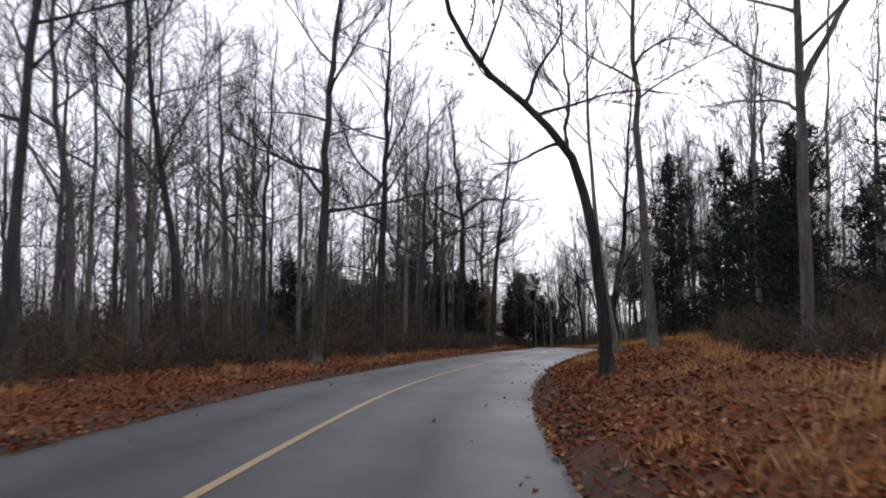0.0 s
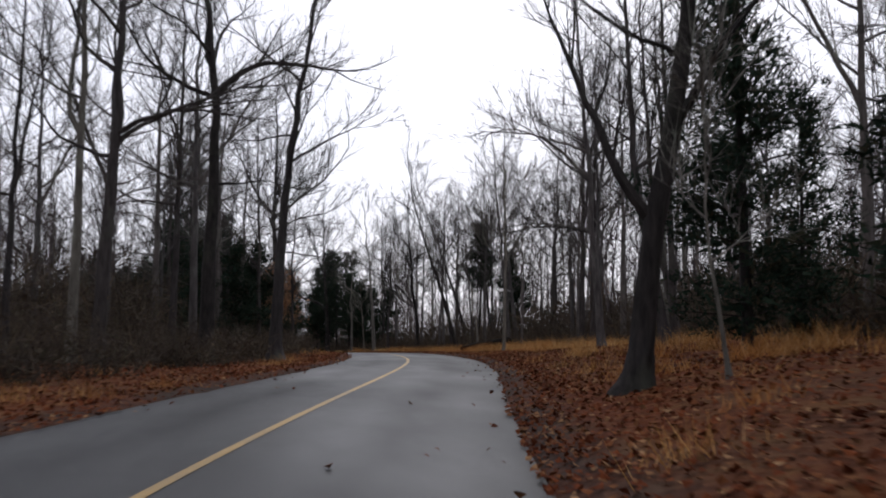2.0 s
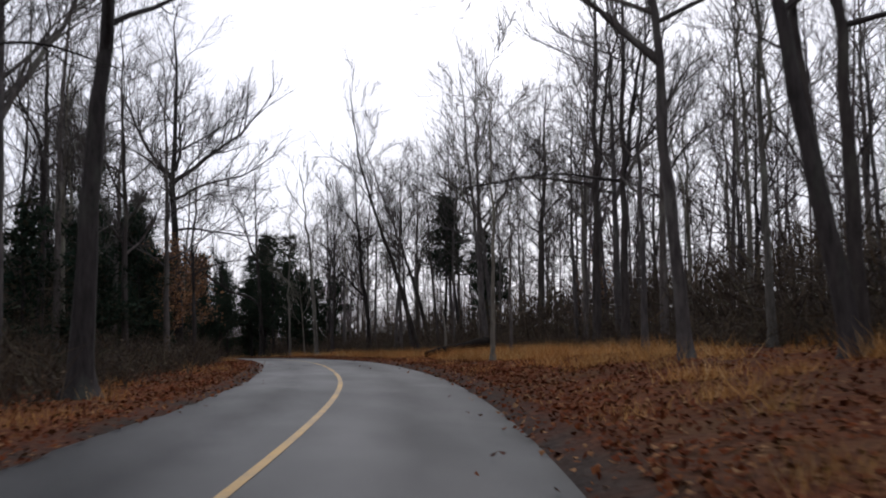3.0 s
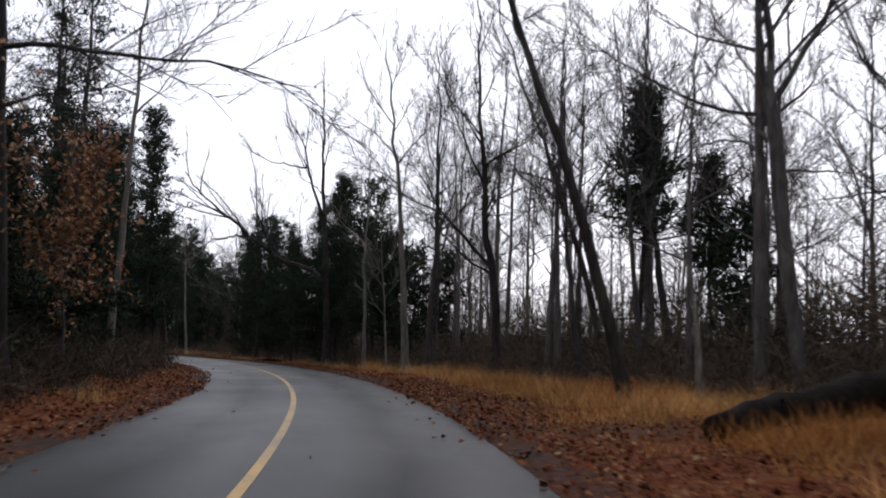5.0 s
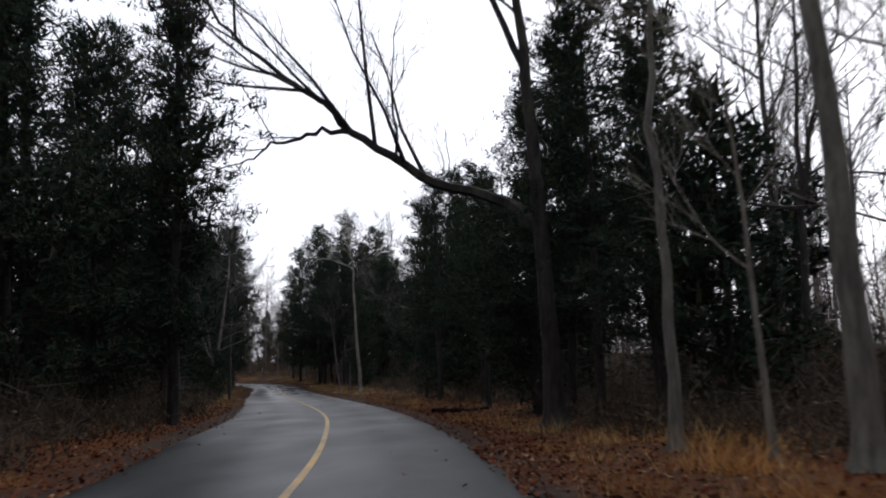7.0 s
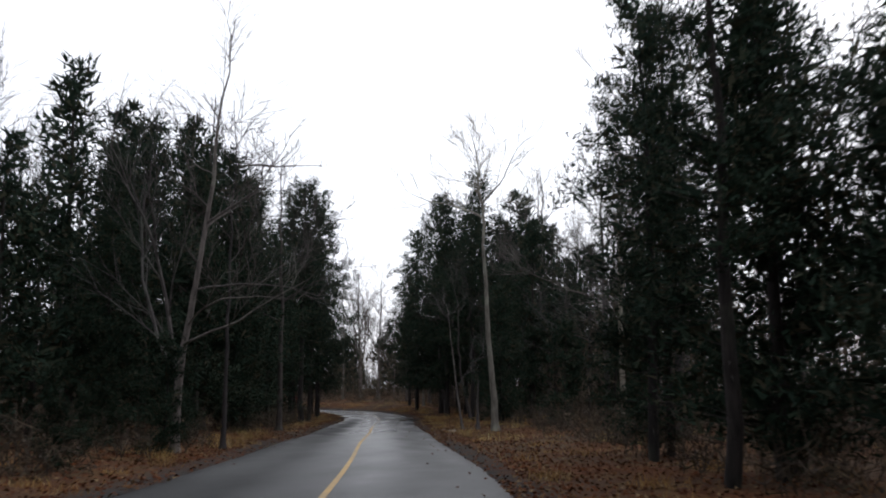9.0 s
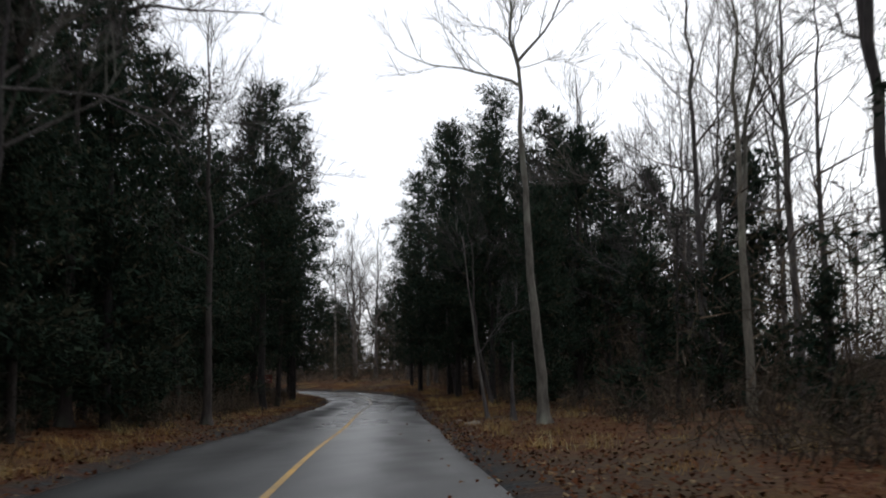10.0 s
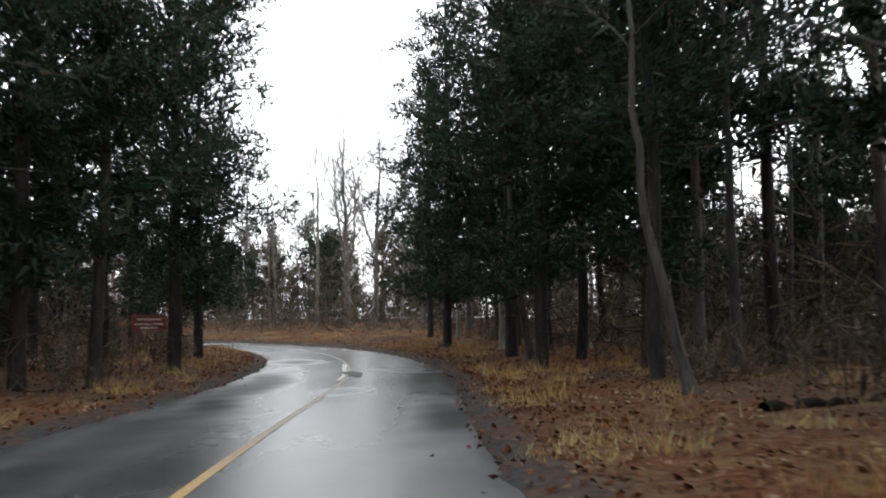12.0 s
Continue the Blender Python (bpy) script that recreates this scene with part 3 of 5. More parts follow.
def bare_tree(name, seed, height, radius, material, label, bend=(), first=0.38, limbs=12, spread=0.42, rich=0.9, forced=(), along=(), leaves=0, group=""):
    """A leafless tree, its foot at the origin. bend: offsets (x, y, z) of the trunk's way up; forced: limbs (height, azimuth, rise, length, radius); along: limbs (radius, way)."""
    rng = np.random.default_rng(seed)
    root = new(name)
    knots = [(0.0, 0.0, -0.35)] + list(bend)
    if not bend:
        knots.append((rng.normal(0, 0.15), rng.normal(0, 0.15), height * 0.5))
    top = knots[-1]
    if top[2] < height - 0.5:
        before = knots[-2]
        k = (height - top[2]) / max(top[2] - before[2], 1.0) * 0.6
        knots.append((top[0] + (top[0] - before[0]) * min(k, 1.2) + rng.normal(0, 0.3), top[1] + (top[1] - before[1]) * min(k, 1.2) + rng.normal(0, 0.3), height))
    knots = np.array(knots)
    s = np.concatenate([[0], np.cumsum(np.linalg.norm(np.diff(knots, axis=0), axis=1))])
    u = np.linspace(0, s[-1], 17)
    path = np.stack([np.interp(u, s, knots[:, k]) for k in range(3)], 1)
    path[1:-1] = 0.25 * path[:-2] + 0.5 * path[1:-1] + 0.25 * path[2:]
    path[2:, :2] += rng.normal(0, 0.0026 * height, (15, 2)) * np.linspace(0.3, 2.0, 15)[:, None]
    f = u / s[-1]
    rad = radius * (1 - 0.9 * f ** 0.85)
    bag = Bag()
    v = np.unique(np.concatenate([u, [0.2, 0.36, 0.5, 0.66, 0.9, 1.3]]))  # the foot flares into its roots
    foot = np.interp(v, u, rad) + radius * 0.85 * np.exp(-np.clip(v - 0.3, 0, None) / 0.24)
    tube(bag, np.stack([np.interp(v, u, path[:, k]) for k in range(3)], 1), np.maximum(foot, 0.012), 9)
    ring = bag.v[0].reshape(len(v), 9, 3)
    low = np.exp(-np.clip(v - 0.3, 0, None) / 0.35)[:, None] * rng.uniform(-0.35, 0.35, 9)[None]
    low = low + rng.normal(0, 0.035, (len(v), 9))
    middle = ring.mean(1, keepdims=True)
    bag.v[0] = (middle + (ring - middle) * (1 + low)[:, :, None]).reshape(-1, 3)
    part("trunk", *bag.arrays(), material, root, smooth=True)
    bag, az = Bag(), rng.uniform(0, 6.28)
    for k in range(limbs):
        g = first + (0.97 - first) * (k + rng.uniform(0, 0.8)) / limbs
        i = min(int(g * 16), 15)
        at = path[i] + (path[i + 1] - path[i]) * (g * 16 - i)
        az += 2.4 + rng.normal(0, 0.5)
        rise = rng.uniform(0.02, 0.85) + 0.4 * g
        length = height * spread * (1.12 - 0.85 * g) * rng.uniform(0.6, 1.15)
        bough(rng, bag, limb_path(rng, at, way_of(az, min(rise, 1.35)), length, 0.03, 0.13, 7), max(0.018, np.interp(g, f, rad) * rng.uniform(0.4, 0.7)), 0, rich)
    if limbs:
        twigs = np.concatenate(bag.v)
        part("crown", *bag.arrays(), material, root, "fine bare branches and twigs")
    for hz, azimuth, rise, length, r in forced:
        g = np.interp(hz, path[:, 2], np.arange(17))
        i = min(int(g), 15)
        at = path[i] + (path[i + 1] - path[i]) * (g - i)
        bag = Bag()
        bough(rng, bag, limb_path(rng, at, way_of(azimuth, rise), length, 0.0, 0.14, 10), r, 0, rich * 0.8)
        part("limb", *bag.arrays(), material, root, "long bare limb")
    for r, way in along:
        bag, way = Bag(), np.array(way, float)
        k = np.linspace(0, len(way) - 1, 3 * len(way))
        pts = np.stack([np.interp(k, np.arange(len(way)), way[:, q]) for q in range(3)], 1)
        pts[1:-1] = 0.25 * pts[:-2] + 0.5 * pts[1:-1] + 0.25 * pts[2:] + rng.normal(0, 0.03, (len(pts) - 2, 3))
        bough(rng, bag, pts, r, 0, rich * 0.55)
        part("limb", *bag.arrays(), material, root, "long bare limb")
    if leaves:
        bag = Bag()
        at = twigs[rng.integers(0, len(twigs), leaves // 2)].repeat(4, 0) + rng.normal(0, 0.13, (leaves // 2 * 4, 3))
        leaves = len(at)
        flakes(bag, at, unit(rng.normal(0, 1, (leaves, 3))) * 0.15, unit(rng.normal(0, 1, (leaves, 3))) * 0.05)
        part("dead_leaves", *bag.arrays(), DEADLEAF, root, "brown leaves still clinging to the twigs")
    return tagged(root, label, "tree", group or "bare trees of the wood")


def set_down(root, x, y, turn=0.0, scale=1.0, sink=0.05):
    root.location, root.rotation_euler, root.scale = (x, y, float(terrain(x, y)) - sink), (0, 0, turn), (scale,) * 3
    return root


def cedar(name, seed, height, wide, clear, label, boughs=84, full=1.0, spray=26, size=0.52, group="evergreen cedars"):
    """An evergreen with a ragged crown of fine sprays; clear: the share of the trunk that stands bare."""
    rng = np.random.default_rng(seed)
    root = new(name)
    bag = Bag()
    zs = np.linspace(-0.3, height * 0.97, 10)
    sway = np.cumsum(rng.normal(0, 0.05, (10, 2)), 0)
    path = np.column_stack([sway, zs])
    tube(bag, path, np.maximum(0.011 * height * (1 - zs / height) + 0.02, 0.015), 8)
    part("trunk", *bag.arrays(), BARK_WET, root, smooth=True)
    wood, green = Bag(), Bag()
    for k in range(boughs):
        g = clear + (0.99 - clear) * (k + rng.uniform(0, 1)) / boughs
        h = (g - clear) / (1 - clear)
        reach = wide * (0.3 + 0.7 * min(1.0, (h + 0.12) / 0.3)) * (1 - 0.9 * max(0.0, h - 0.15) / 0.85) ** 0.75 * rng.uniform(0.5, 1.2) + 0.15
        at = np.array([*[np.interp(g * height, zs, sway[:, q]) for q in (0, 1)], g * height])
        d = way_of(rng.uniform(0, 6.283), rng.uniform(-0.1, 0.4) + 0.6 * h)
        tip = at + d * reach
        spikes(wood, at[None], tip[None], 0.028 * (1 - 0.6 * h))
        m = int(full * (2.5 + reach * 3.2))
        f = ((np.arange(m) + rng.uniform(0.15, 1.05, m)) / m) ** 0.75  # feathery sprays all along the bough
        c = at + (tip - at) * f[:, None] + rng.normal(0, 1, (m, 3)) * (0.1 + 0.06 * reach) * np.array([1, 1, 0.7])
        q = spray
        way = unit(np.repeat(np.tile(d, (m, 1)), q, 0) * 0.6 + unit(rng.normal(0, 1, (q * m, 3))) + np.array([0, 0, 0.4]))
        start = np.repeat(c, q, 0) + rng.normal(0, 0.16, (q * m, 3)) * np.array([1, 1, 0.75])
        long = size * rng.uniform(0.22, 0.5, (q * m, 1))
        slivers(green, start, start + way * long, long * rng.uniform(0.2, 0.36, (q * m, 1)), rng)
        m = 3 + int(2 * reach)
        inner = at + (tip - at) * rng.uniform(0.05, 0.6, (m, 1)) + rng.normal(0, 0.16, (m, 3))
        slivers(green, inner, inner + unit(d + rng.normal(0, 0.6, (m, 3))) * 0.55, full * rng.uniform(0.1, 0.2, (m, 1)), rng)
    if clear > 0.12:
        m = 30
        zz = rng.uniform(0.8, clear * height, m)
        at = np.column_stack([np.interp(zz, zs, sway[:, 0]), np.interp(zz, zs, sway[:, 1]), zz])
        th = rng.uniform(0, 6.283, m)
        spikes(wood, at, at + np.column_stack([np.cos(th), np.sin(th), rng.uniform(-0.3, 0.4, m)]) * rng.uniform(0.5, 1.8, (m, 1)), 0.018)
    part("bough", *wood.arrays(), BARK_WET, root, "thin dead and living boughs")
    part("crown", *green.arrays(), CEDAR, root, "dense dark green foliage sprays")
    return tagged(root, label, "evergreen tree", group)


# trees that stand out one by one: x, y, height, radius, bark, bend
def stand(x, y, *rest, **kw):
    return set_down(bare_tree("bare_tree", int(abs(x * 131 + y * 17)), *rest, **kw), x, y)


OAK, GREYT, PALET = "dark wet oak with bare spreading branches", "grey bare hardwood beside the leaf litter", "pale smooth-barked bare tree at the roadside"
stand(11.2, 30.2, 11.5, 0.148, BARK_WET, "dark oak leaning over the road with brown leaves", bend=((-0.13, 0, 1.9), (-0.38, 0.1, 3.5), (-0.6, 0.1, 4.5), (-1.45, 0.2, 5.4), (-2.35, 0.3, 6.2), (-3.2, 0.4, 7.5), (-3.6, 0.5, 9.5)), limbs=9, first=0.45, spread=0.34, forced=((4.75, 3.2, -0.3, 1.6, 0.045), (4.6, 1.2, 1.0, 4.0, 0.06), (5.6, 0.5, 1.0, 3.2, 0.05)), leaves=120)
stand(13.1, 40.5, 14.0, 0.105, BARK_PALE, "pale leaning tree on the leafy bank", bend=((-0.35, 0.1, 1.6), (-0.65, 0.2, 3.9), (-0.85, 0.3, 6.1)), first=0.45, limbs=11)
stand(14.4, 41.8, 17.0, 0.18, BARK_GREY, OAK, bend=((-0.2, 0.1, 2.5), (-0.5, 0.1, 9.0)), first=0.45, limbs=11)
stand(15.1, 56.6, 14.0, 0.185, BARK_WET, "crooked dark tree forking low on the roadside bank", bend=((0.3, -0.1, 2.3), (0.62, -0.2, 3.9), (0.8, -0.2, 5.6), (1.0, -0.3, 9.2)), first=0.4, limbs=11, forced=((2.3, 3.1, 1.2, 4.2, 0.095), (4.6, 3.2, 0.6, 3.0, 0.05), (2.4, 0.1, 0.6, 2.2, 0.055), (3.4, 0.2, 1.0, 4.0, 0.08)))
stand(2.8, 46.6, 18.5, 0.25, BARK_DARK, OAK, bend=((0.2, 0.1, 2.5), (0.35, 0.1, 8.5)), first=0.3, limbs=15)
stand(4.55, 54.6, 18.0, 0.23, BARK_DARK, OAK, bend=((0.0, 0, 2.7), (0.2, 0, 11.0)), first=0.35, limbs=15)
stand(1.4, 58.5, 15.0, 0.13, BARK_PALE, GREYT, bend=((0, 0, 2.1), (-0.1, 0, 8.3)), first=0.4)
stand(5.4, 72.8, 17.0, 0.24, BARK_DARK, OAK, bend=((0.2, 0, 3.5), (0.4, 0, 7.0), (0.5, 0, 10.5)), first=0.4, limbs=11, forced=((6.3, 0.3, 0.8, 5.0, 0.09), (6.0, 2.9, 0.25, 4.0, 0.07)))
stand(8.1, 77.2, 17.5, 0.29, BARK_WET, "large dark oak with a low wide fork", bend=((0.15, 0, 4.5), (0.2, 0, 9.2), (-0.2, 0, 11.5)), first=0.55, limbs=9, forced=((9.1, 0.35, 0.75, 5.5, 0.14), (9.0, 2.9, 0.4, 5.0, 0.1), (10.0, 1.5, 0.9, 4.5, 0.09), (6.0, 0.1, 0.2, 3.5, 0.05)))
stand(10.4, 80.0, 16.0, 0.26, BARK_DARK, OAK, bend=((0.1, 0, 4.0), (0.5, 0, 8.5), (1.1, 0, 11.5)), first=0.42)
stand(-1.3, 31.2, 17.0, 0.18, BARK_DARK, OAK, bend=((-0.1, 0, 3.0), (0.15, 0, 8.3)), first=0.33, limbs=14)
stand(-0.6, 37.0, 17.0, 0.19, BARK_GREY, GREYT, bend=((-0.2, -0.1, 3.8), (-0.4, -0.1, 7.7)), first=0.36, limbs=14)
stand(-0.4, 40.5, 15.0, 0.18, BARK_DARK, GREYT, bend=((-0.2, -0.1, 3.4), (-0.7, -0.2, 6.0)), first=0.36)
stand(-1.6, 35.0, 15.5, 0.14, BARK_GREY, GREYT, bend=((-0.1, 0, 4.3), (-0.6, -0.2, 6.7)), first=0.38)
stand(-1.8, 52.5, 15.0, 0.2, BARK_GREY, "grey hardwood with many steep upright branches", bend=((-0.2, 0, 4.2), (-0.5, -0.1, 8.7)), first=0.36, limbs=16, spread=0.36)
stand(0.7, 47.4, 13.0, 0.15, BARK_DARK, GREYT)
stand(23.1, 74.3, 15.0, 0.2, BARK_DARK, "dark leaning tree above the grassy bank", bend=((-0.5, 0.3, 3.1), (-0.9, 0.5, 6.0)), first=0.4)
stand(24.1, 75.6, 14.0, 0.15, BARK_DARK, "dark leaning tree above the grassy bank", bend=((-0.4, 0.2, 2.3), (-0.8, 0.3, 4.9)), first=0.4)
stand(22.6, 79.4, 15.5, 0.17, BARK_GREY, "bent grey tree with a long limb over the bank", bend=((-0.3, 0, 4.0), (-0.5, 0, 7.5)), first=0.42, forced=((6.5, 2.6, 0.75, 5.0, 0.09), (7.5, 2.9, 0.5, 4.5, 0.06)))
stand(25.5, 88.0, 13.0, 0.12, BARK_GREY, GREYT)
stand(21.8, 92.0, 11.0, 0.09, BARK_PALE, "thin pale sapling above the grassy bank")
stand(24.8, 100.0, 11.0, 0.08, BARK_GREY, "thin grey sapling above the grassy bank")
stand(15.9, 55.3, 4.2, 0.035, BARK_PALE, "thin pale sapling among fallen leaves", bend=((-0.1, 0.1, 0.8), (-0.25, 0.1, 1.6)), limbs=6, rich=0.7)
stand(10.7, 113.1, 19.0, 0.28, BARK_WET, "dark oak forking wide above the road bend", bend=((-0.2, 0, 4.5), (-0.4, -0.1, 9.4)), first=0.42, limbs=11, forced=((9.3, 0.3, 0.7, 8.0, 0.14), (9.5, 2.8, 0.8, 6.5, 0.13), (6.8, 0.1, 0.15, 6.5, 0.07), (9.6, 1.6, 1.0, 6.0, 0.12), (8.4, 6.1, 0.4, 6.5, 0.09)))
stand(10.7, 101.5, 13.0, 0.15, BARK_GREY, "broad bare hardwood inside the road bend", first=0.3, limbs=14, spread=0.46)
stand(11.6, 108.0, 11.5, 0.12, BARK_DARK, "broad bare hardwood inside the road bend", first=0.3, limbs=14, spread=0.46)
stand(9.6, 96.5, 13.0, 0.14, BARK_DARK, "broad bare hardwood inside the road bend", first=0.3, limbs=14, spread=0.46)
stand(8.3, 104.5, 13.5, 0.15, BARK_GREY, "broad bare hardwood inside the road bend", first=0.3, limbs=14, spread=0.46)
stand(23.5, 113.4, 15.5, 0.16, BARK_WET, "dark slim tree leaning over the grassy bank", bend=((-0.45, 0, 1.9), (-1.67, 0.1, 6.0), (-2.2, 0.7, 7.6), (-3.2, 0.9, 11.0)), first=0.5, limbs=9)
stand(27.6, 114.0, 17.0, 0.18, BARK_GREY, "tall grey tree leaning beside a fallen log", bend=((-0.4, 0.1, 4.1), (-0.7, 0.3, 9.1), (-1.1, 0.4, 13.2)), first=0.45)
stand(29.0, 117.0, 15.0, 0.2, BARK_GREY, GREYT, bend=((-0.5, 0.1, 4.0), (-0.9, 0.2, 8.0)))
stand(31.0, 115.0, 16.0, 0.27, BARK_DARK, "thick dark vine-covered trunk behind the grass", bend=((0.1, 0, 4.0), (0.3, 0, 8.0)), first=0.4)
stand(32.0, 117.5, 15.0, 0.17, BARK_DARK, GREYT)
stand(34.5, 113.5, 17.0, 0.21, BARK_GREY, OAK, bend=((-0.2, 0, 5.0), (-0.4, 0, 10.0)))
stand(26.9, 123.8, 13.0, 0.12, BARK_DARK, GREYT, bend=((-0.5, 0.1, 6.0), (-0.7, 0.2, 9.5)))
stand(30.4, 131.0, 15.0, 0.2, BARK_DARK, GREYT, bend=((-0.8, 0.2, 5.0), (-1.2, 0.4, 11.0)))
stand(29.0, 136.0, 17.0, 0.2, BARK_DARK, "dark bare tree leaning far over", bend=((-1.0, 0, 4.0), (-2.4, 0, 8.5), (-4.3, 0, 13.5)), first=0.45)
stand(25.0, 113.2, 3.6, 0.11, BARK_PALE, "pale broken stump in dry grass", bend=((-0.1, 0, 1.5), (-0.2, 0.1, 2.9)), limbs=0)
stand(34.9, 131.5, 14.0, 0.18, BARK_GREY, GREYT)
stand(20.0, 138.0, 15.5, 0.2, BARK_PALE, PALET, bend=((-0.15, 0, 3.1), (-0.5, 0, 8.0)), first=0.5, limbs=10)
stand(20.7, 132.2, 13.5, 0.15, BARK_DARK, "dark crooked tree at the roadside", bend=((-0.1, 0, 2.4), (0.15, 0, 5.0)), first=0.4)
stand(10.1, 124.2, 14.0, 0.14, BARK_PALE, PALET, bend=((0.1, 0, 2.1), (0.25, 0, 4.7)), first=0.5, limbs=9)
stand(23.1, 130.3, 15.0, 0.21, BARK_WET, "dark tree forking into crooked limbs", bend=((-0.1, 0, 3.6), (-0.5, 0.1, 5.2)), first=0.38, forced=((4.2, 2.5, 0.7, 5.5, 0.09), (4.0, 3.0, 0.4, 4.0, 0.06), (5.2, 1.8, 1.0, 5.0, 0.08)))
stand(24.9, 129.6, 14.0, 0.14, BARK_GREY, GREYT, bend=((0.1, 0, 2.9), (0.3, 0, 6.1)))
stand(26.0, 128.4, 13.0, 0.13, BARK_DARK, GREYT, bend=((-0.3, 0.1, 1.9), (-0.6, 0.2, 5.0)))
stand(-0.7, 200.5, 13.5, 0.17, BARK_PALE, "tall pale straight trunk at the road edge", bend=((0.0, 0, 1.5), (-0.25, 0, 4.2), (-0.4, -0.1, 10.5)), first=0.72, limbs=10, spread=0.36, forced=((9.5, 2.6, 0.5, 4.5, 0.06), (10.2, 0.6, 0.8, 4.0, 0.05)))
stand(19.2, 139.4, 7.0, 0.06, BARK_PALE, "thin pale young tree at the roadside", limbs=8)
stand(18.1, 141.3, 12.0, 0.11, BARK_PALE, PALET, bend=((0, 0, 2.0), (-0.1, 0, 5.0)), limbs=8, first=0.5)
stand(16.1, 148.0, 16.0, 0.25, BARK_WET, "big dark oak reaching a heavy limb over the road", bend=((-0.1, 0, 3.1), (-0.3, 0, 6.1), (-0.5, 0, 9.5)), first=0.6, limbs=7,
      along=((0.17, ((-0.15, 0, 4.4), (-1.0, 1.2, 5.4), (-2.6, 1.0, 5.8), (-3.6, 0.8, 6.43), (-4.73, 0.5, 7.15), (-5.12, 0.3, 7.8), (-5.8, 0.2, 8.2), (-6.3, 0.0, 8.6), (-7.4, 0.0, 9.5), (-8.2, -0.2, 10.6))),
             (0.075, ((-4.73, 0.5, 7.15), (-5.4, 0.3, 7.15), (-6.05, 0.3, 6.95), (-6.6, 0.2, 6.85), (-7.0, 0.2, 6.5), (-7.8, 0.0, 6.3))),
             (0.045, ((-3.6, 0.8, 6.43), (-3.6, 0.8, 7.4), (-3.7, 0.7, 8.6), (-3.5, 0.6, 9.8))),
             (0.1, ((-0.4, 0, 8.2), (-1.2, -0.1, 10.2), (-1.6, 0.4, 12.1), (-2.0, 0.8, 13.1), (-3.1, 1.0, 14.6))),
             (0.06, ((-1.4, -0.8, 11.0), (-2.6, -0.9, 11.1), (-3.9, -1.0, 11.3), (-5.2, -1.2, 12.2)))))
stand(-3.0, 165.0, 14.0, 0.26, BARK_DARK, OAK, bend=((0.2, 0.1, 3.0), (0.5, 0.3, 6.7)))
stand(-5.2, 182.0, 12.5, 0.13, BARK_GREY, "grey many-stemmed dead tree among the cedars", bend=((0.1, 0, 2.5), (0.6, 0.4, 6.5), (0.9, 0.6, 10.5)), first=0.5, limbs=8, spread=0.24, rich=0.6, forced=((6.4, 0.05, 0.5, 3.6, 0.05), (3.0, 0.3, 0.35, 4.0, 0.04), (1.2, 2.7, 1.15, 8.0, 0.09), (3.5, -0.5, 0.35, 4.5, 0.04), (2.0, 3.3, 1.0, 6.0, 0.07), (4.5, 0.2, 0.2, 4.0, 0.035)))
stand(-5.4, 185.0, 11.0, 0.08, BARK_DARK, "dark dead tree with crooked branches", limbs=9, rich=0.8)
stand(-12.6, 196.0, 15.0, 0.18, BARK_DARK, "dark snag with a long sideways limb", first=0.6, limbs=6, rich=0.5, forced=((11.0, 0.4, 0.55, 5.5, 0.08),))
stand(-3.33, 204.95, 6.0, 0.075, BARK_GREY, "thin pale leaning trunk under the cedars", bend=((-0.35, 0, 1.9), (-0.6, 0, 4.2)), limbs=2)
stand(-2.0, 202.5, 2.6, 0.10, BARK_GREY, "grey broken stump under the cedars", bend=((0, 0, 1.2), (0.05, 0, 2.4)), limbs=0)
stand(-11.6, 201.5, 13.5, 0.15, BARK_DARK, "dark bare tree between cedars", first=0.4, limbs=12)
stand(-35.2, 272.5, 16.0, 0.27, BARK_GREY, "bare upright tree beyond the bend", bend=((-0.1, 0, 5.5), (-0.4, 0, 10)), first=0.34, limbs=16, spread=0.4, forced=((4.0, 0.4, 1.2, 9.0, 0.13), (4.6, 2.9, 1.1, 8.5, 0.12), (6.5, 1.6, 1.0, 6.0, 0.1)))
stand(-31.0, 267.5, 15.5, 0.22, BARK_GREY, "bare upright tree beyond the bend", bend=((0.1, 0, 6.0), (0.3, 0, 12)), first=0.4, limbs=14, spread=0.36, forced=((5.0, 3.0, 1.15, 8.0, 0.11), (6.0, 0.2, 1.1, 7.0, 0.1)))
stand(-46.0, 282.0, 12.0, 0.18, BARK_GREY, "bare upright tree beyond the bend")
stand(-15.4, 241.2, 12.0, 0.15, BARK_PALE, "pale trunk under evergreen crowns", first=0.6, limbs=7)
stand(-19.8, 250.0, 12.0, 0.12, BARK_PALE, "pale trunk under evergreen crowns", first=0.6, limbs=7)
stand(-12.6, 233.8, 11.0, 0.14, BARK_DARK, "dark leaning trunk at the road edge", bend=((-0.4, -0.1, 2.1), (-0.7, -0.1, 4.0)), first=0.55, limbs=7)
stand(-7.2, 221.1, 10.0, 0.11, BARK_DARK, "dark leaning trunk at the road edge", bend=((-0.4, 0, 1.4), (-0.8, 0, 3.2)), first=0.55, limbs=7)
stand(-24.8, 259.5, 12.0, 0.15, BARK_GREY, "grey trunk under evergreen crowns", first=0.55, limbs=7)

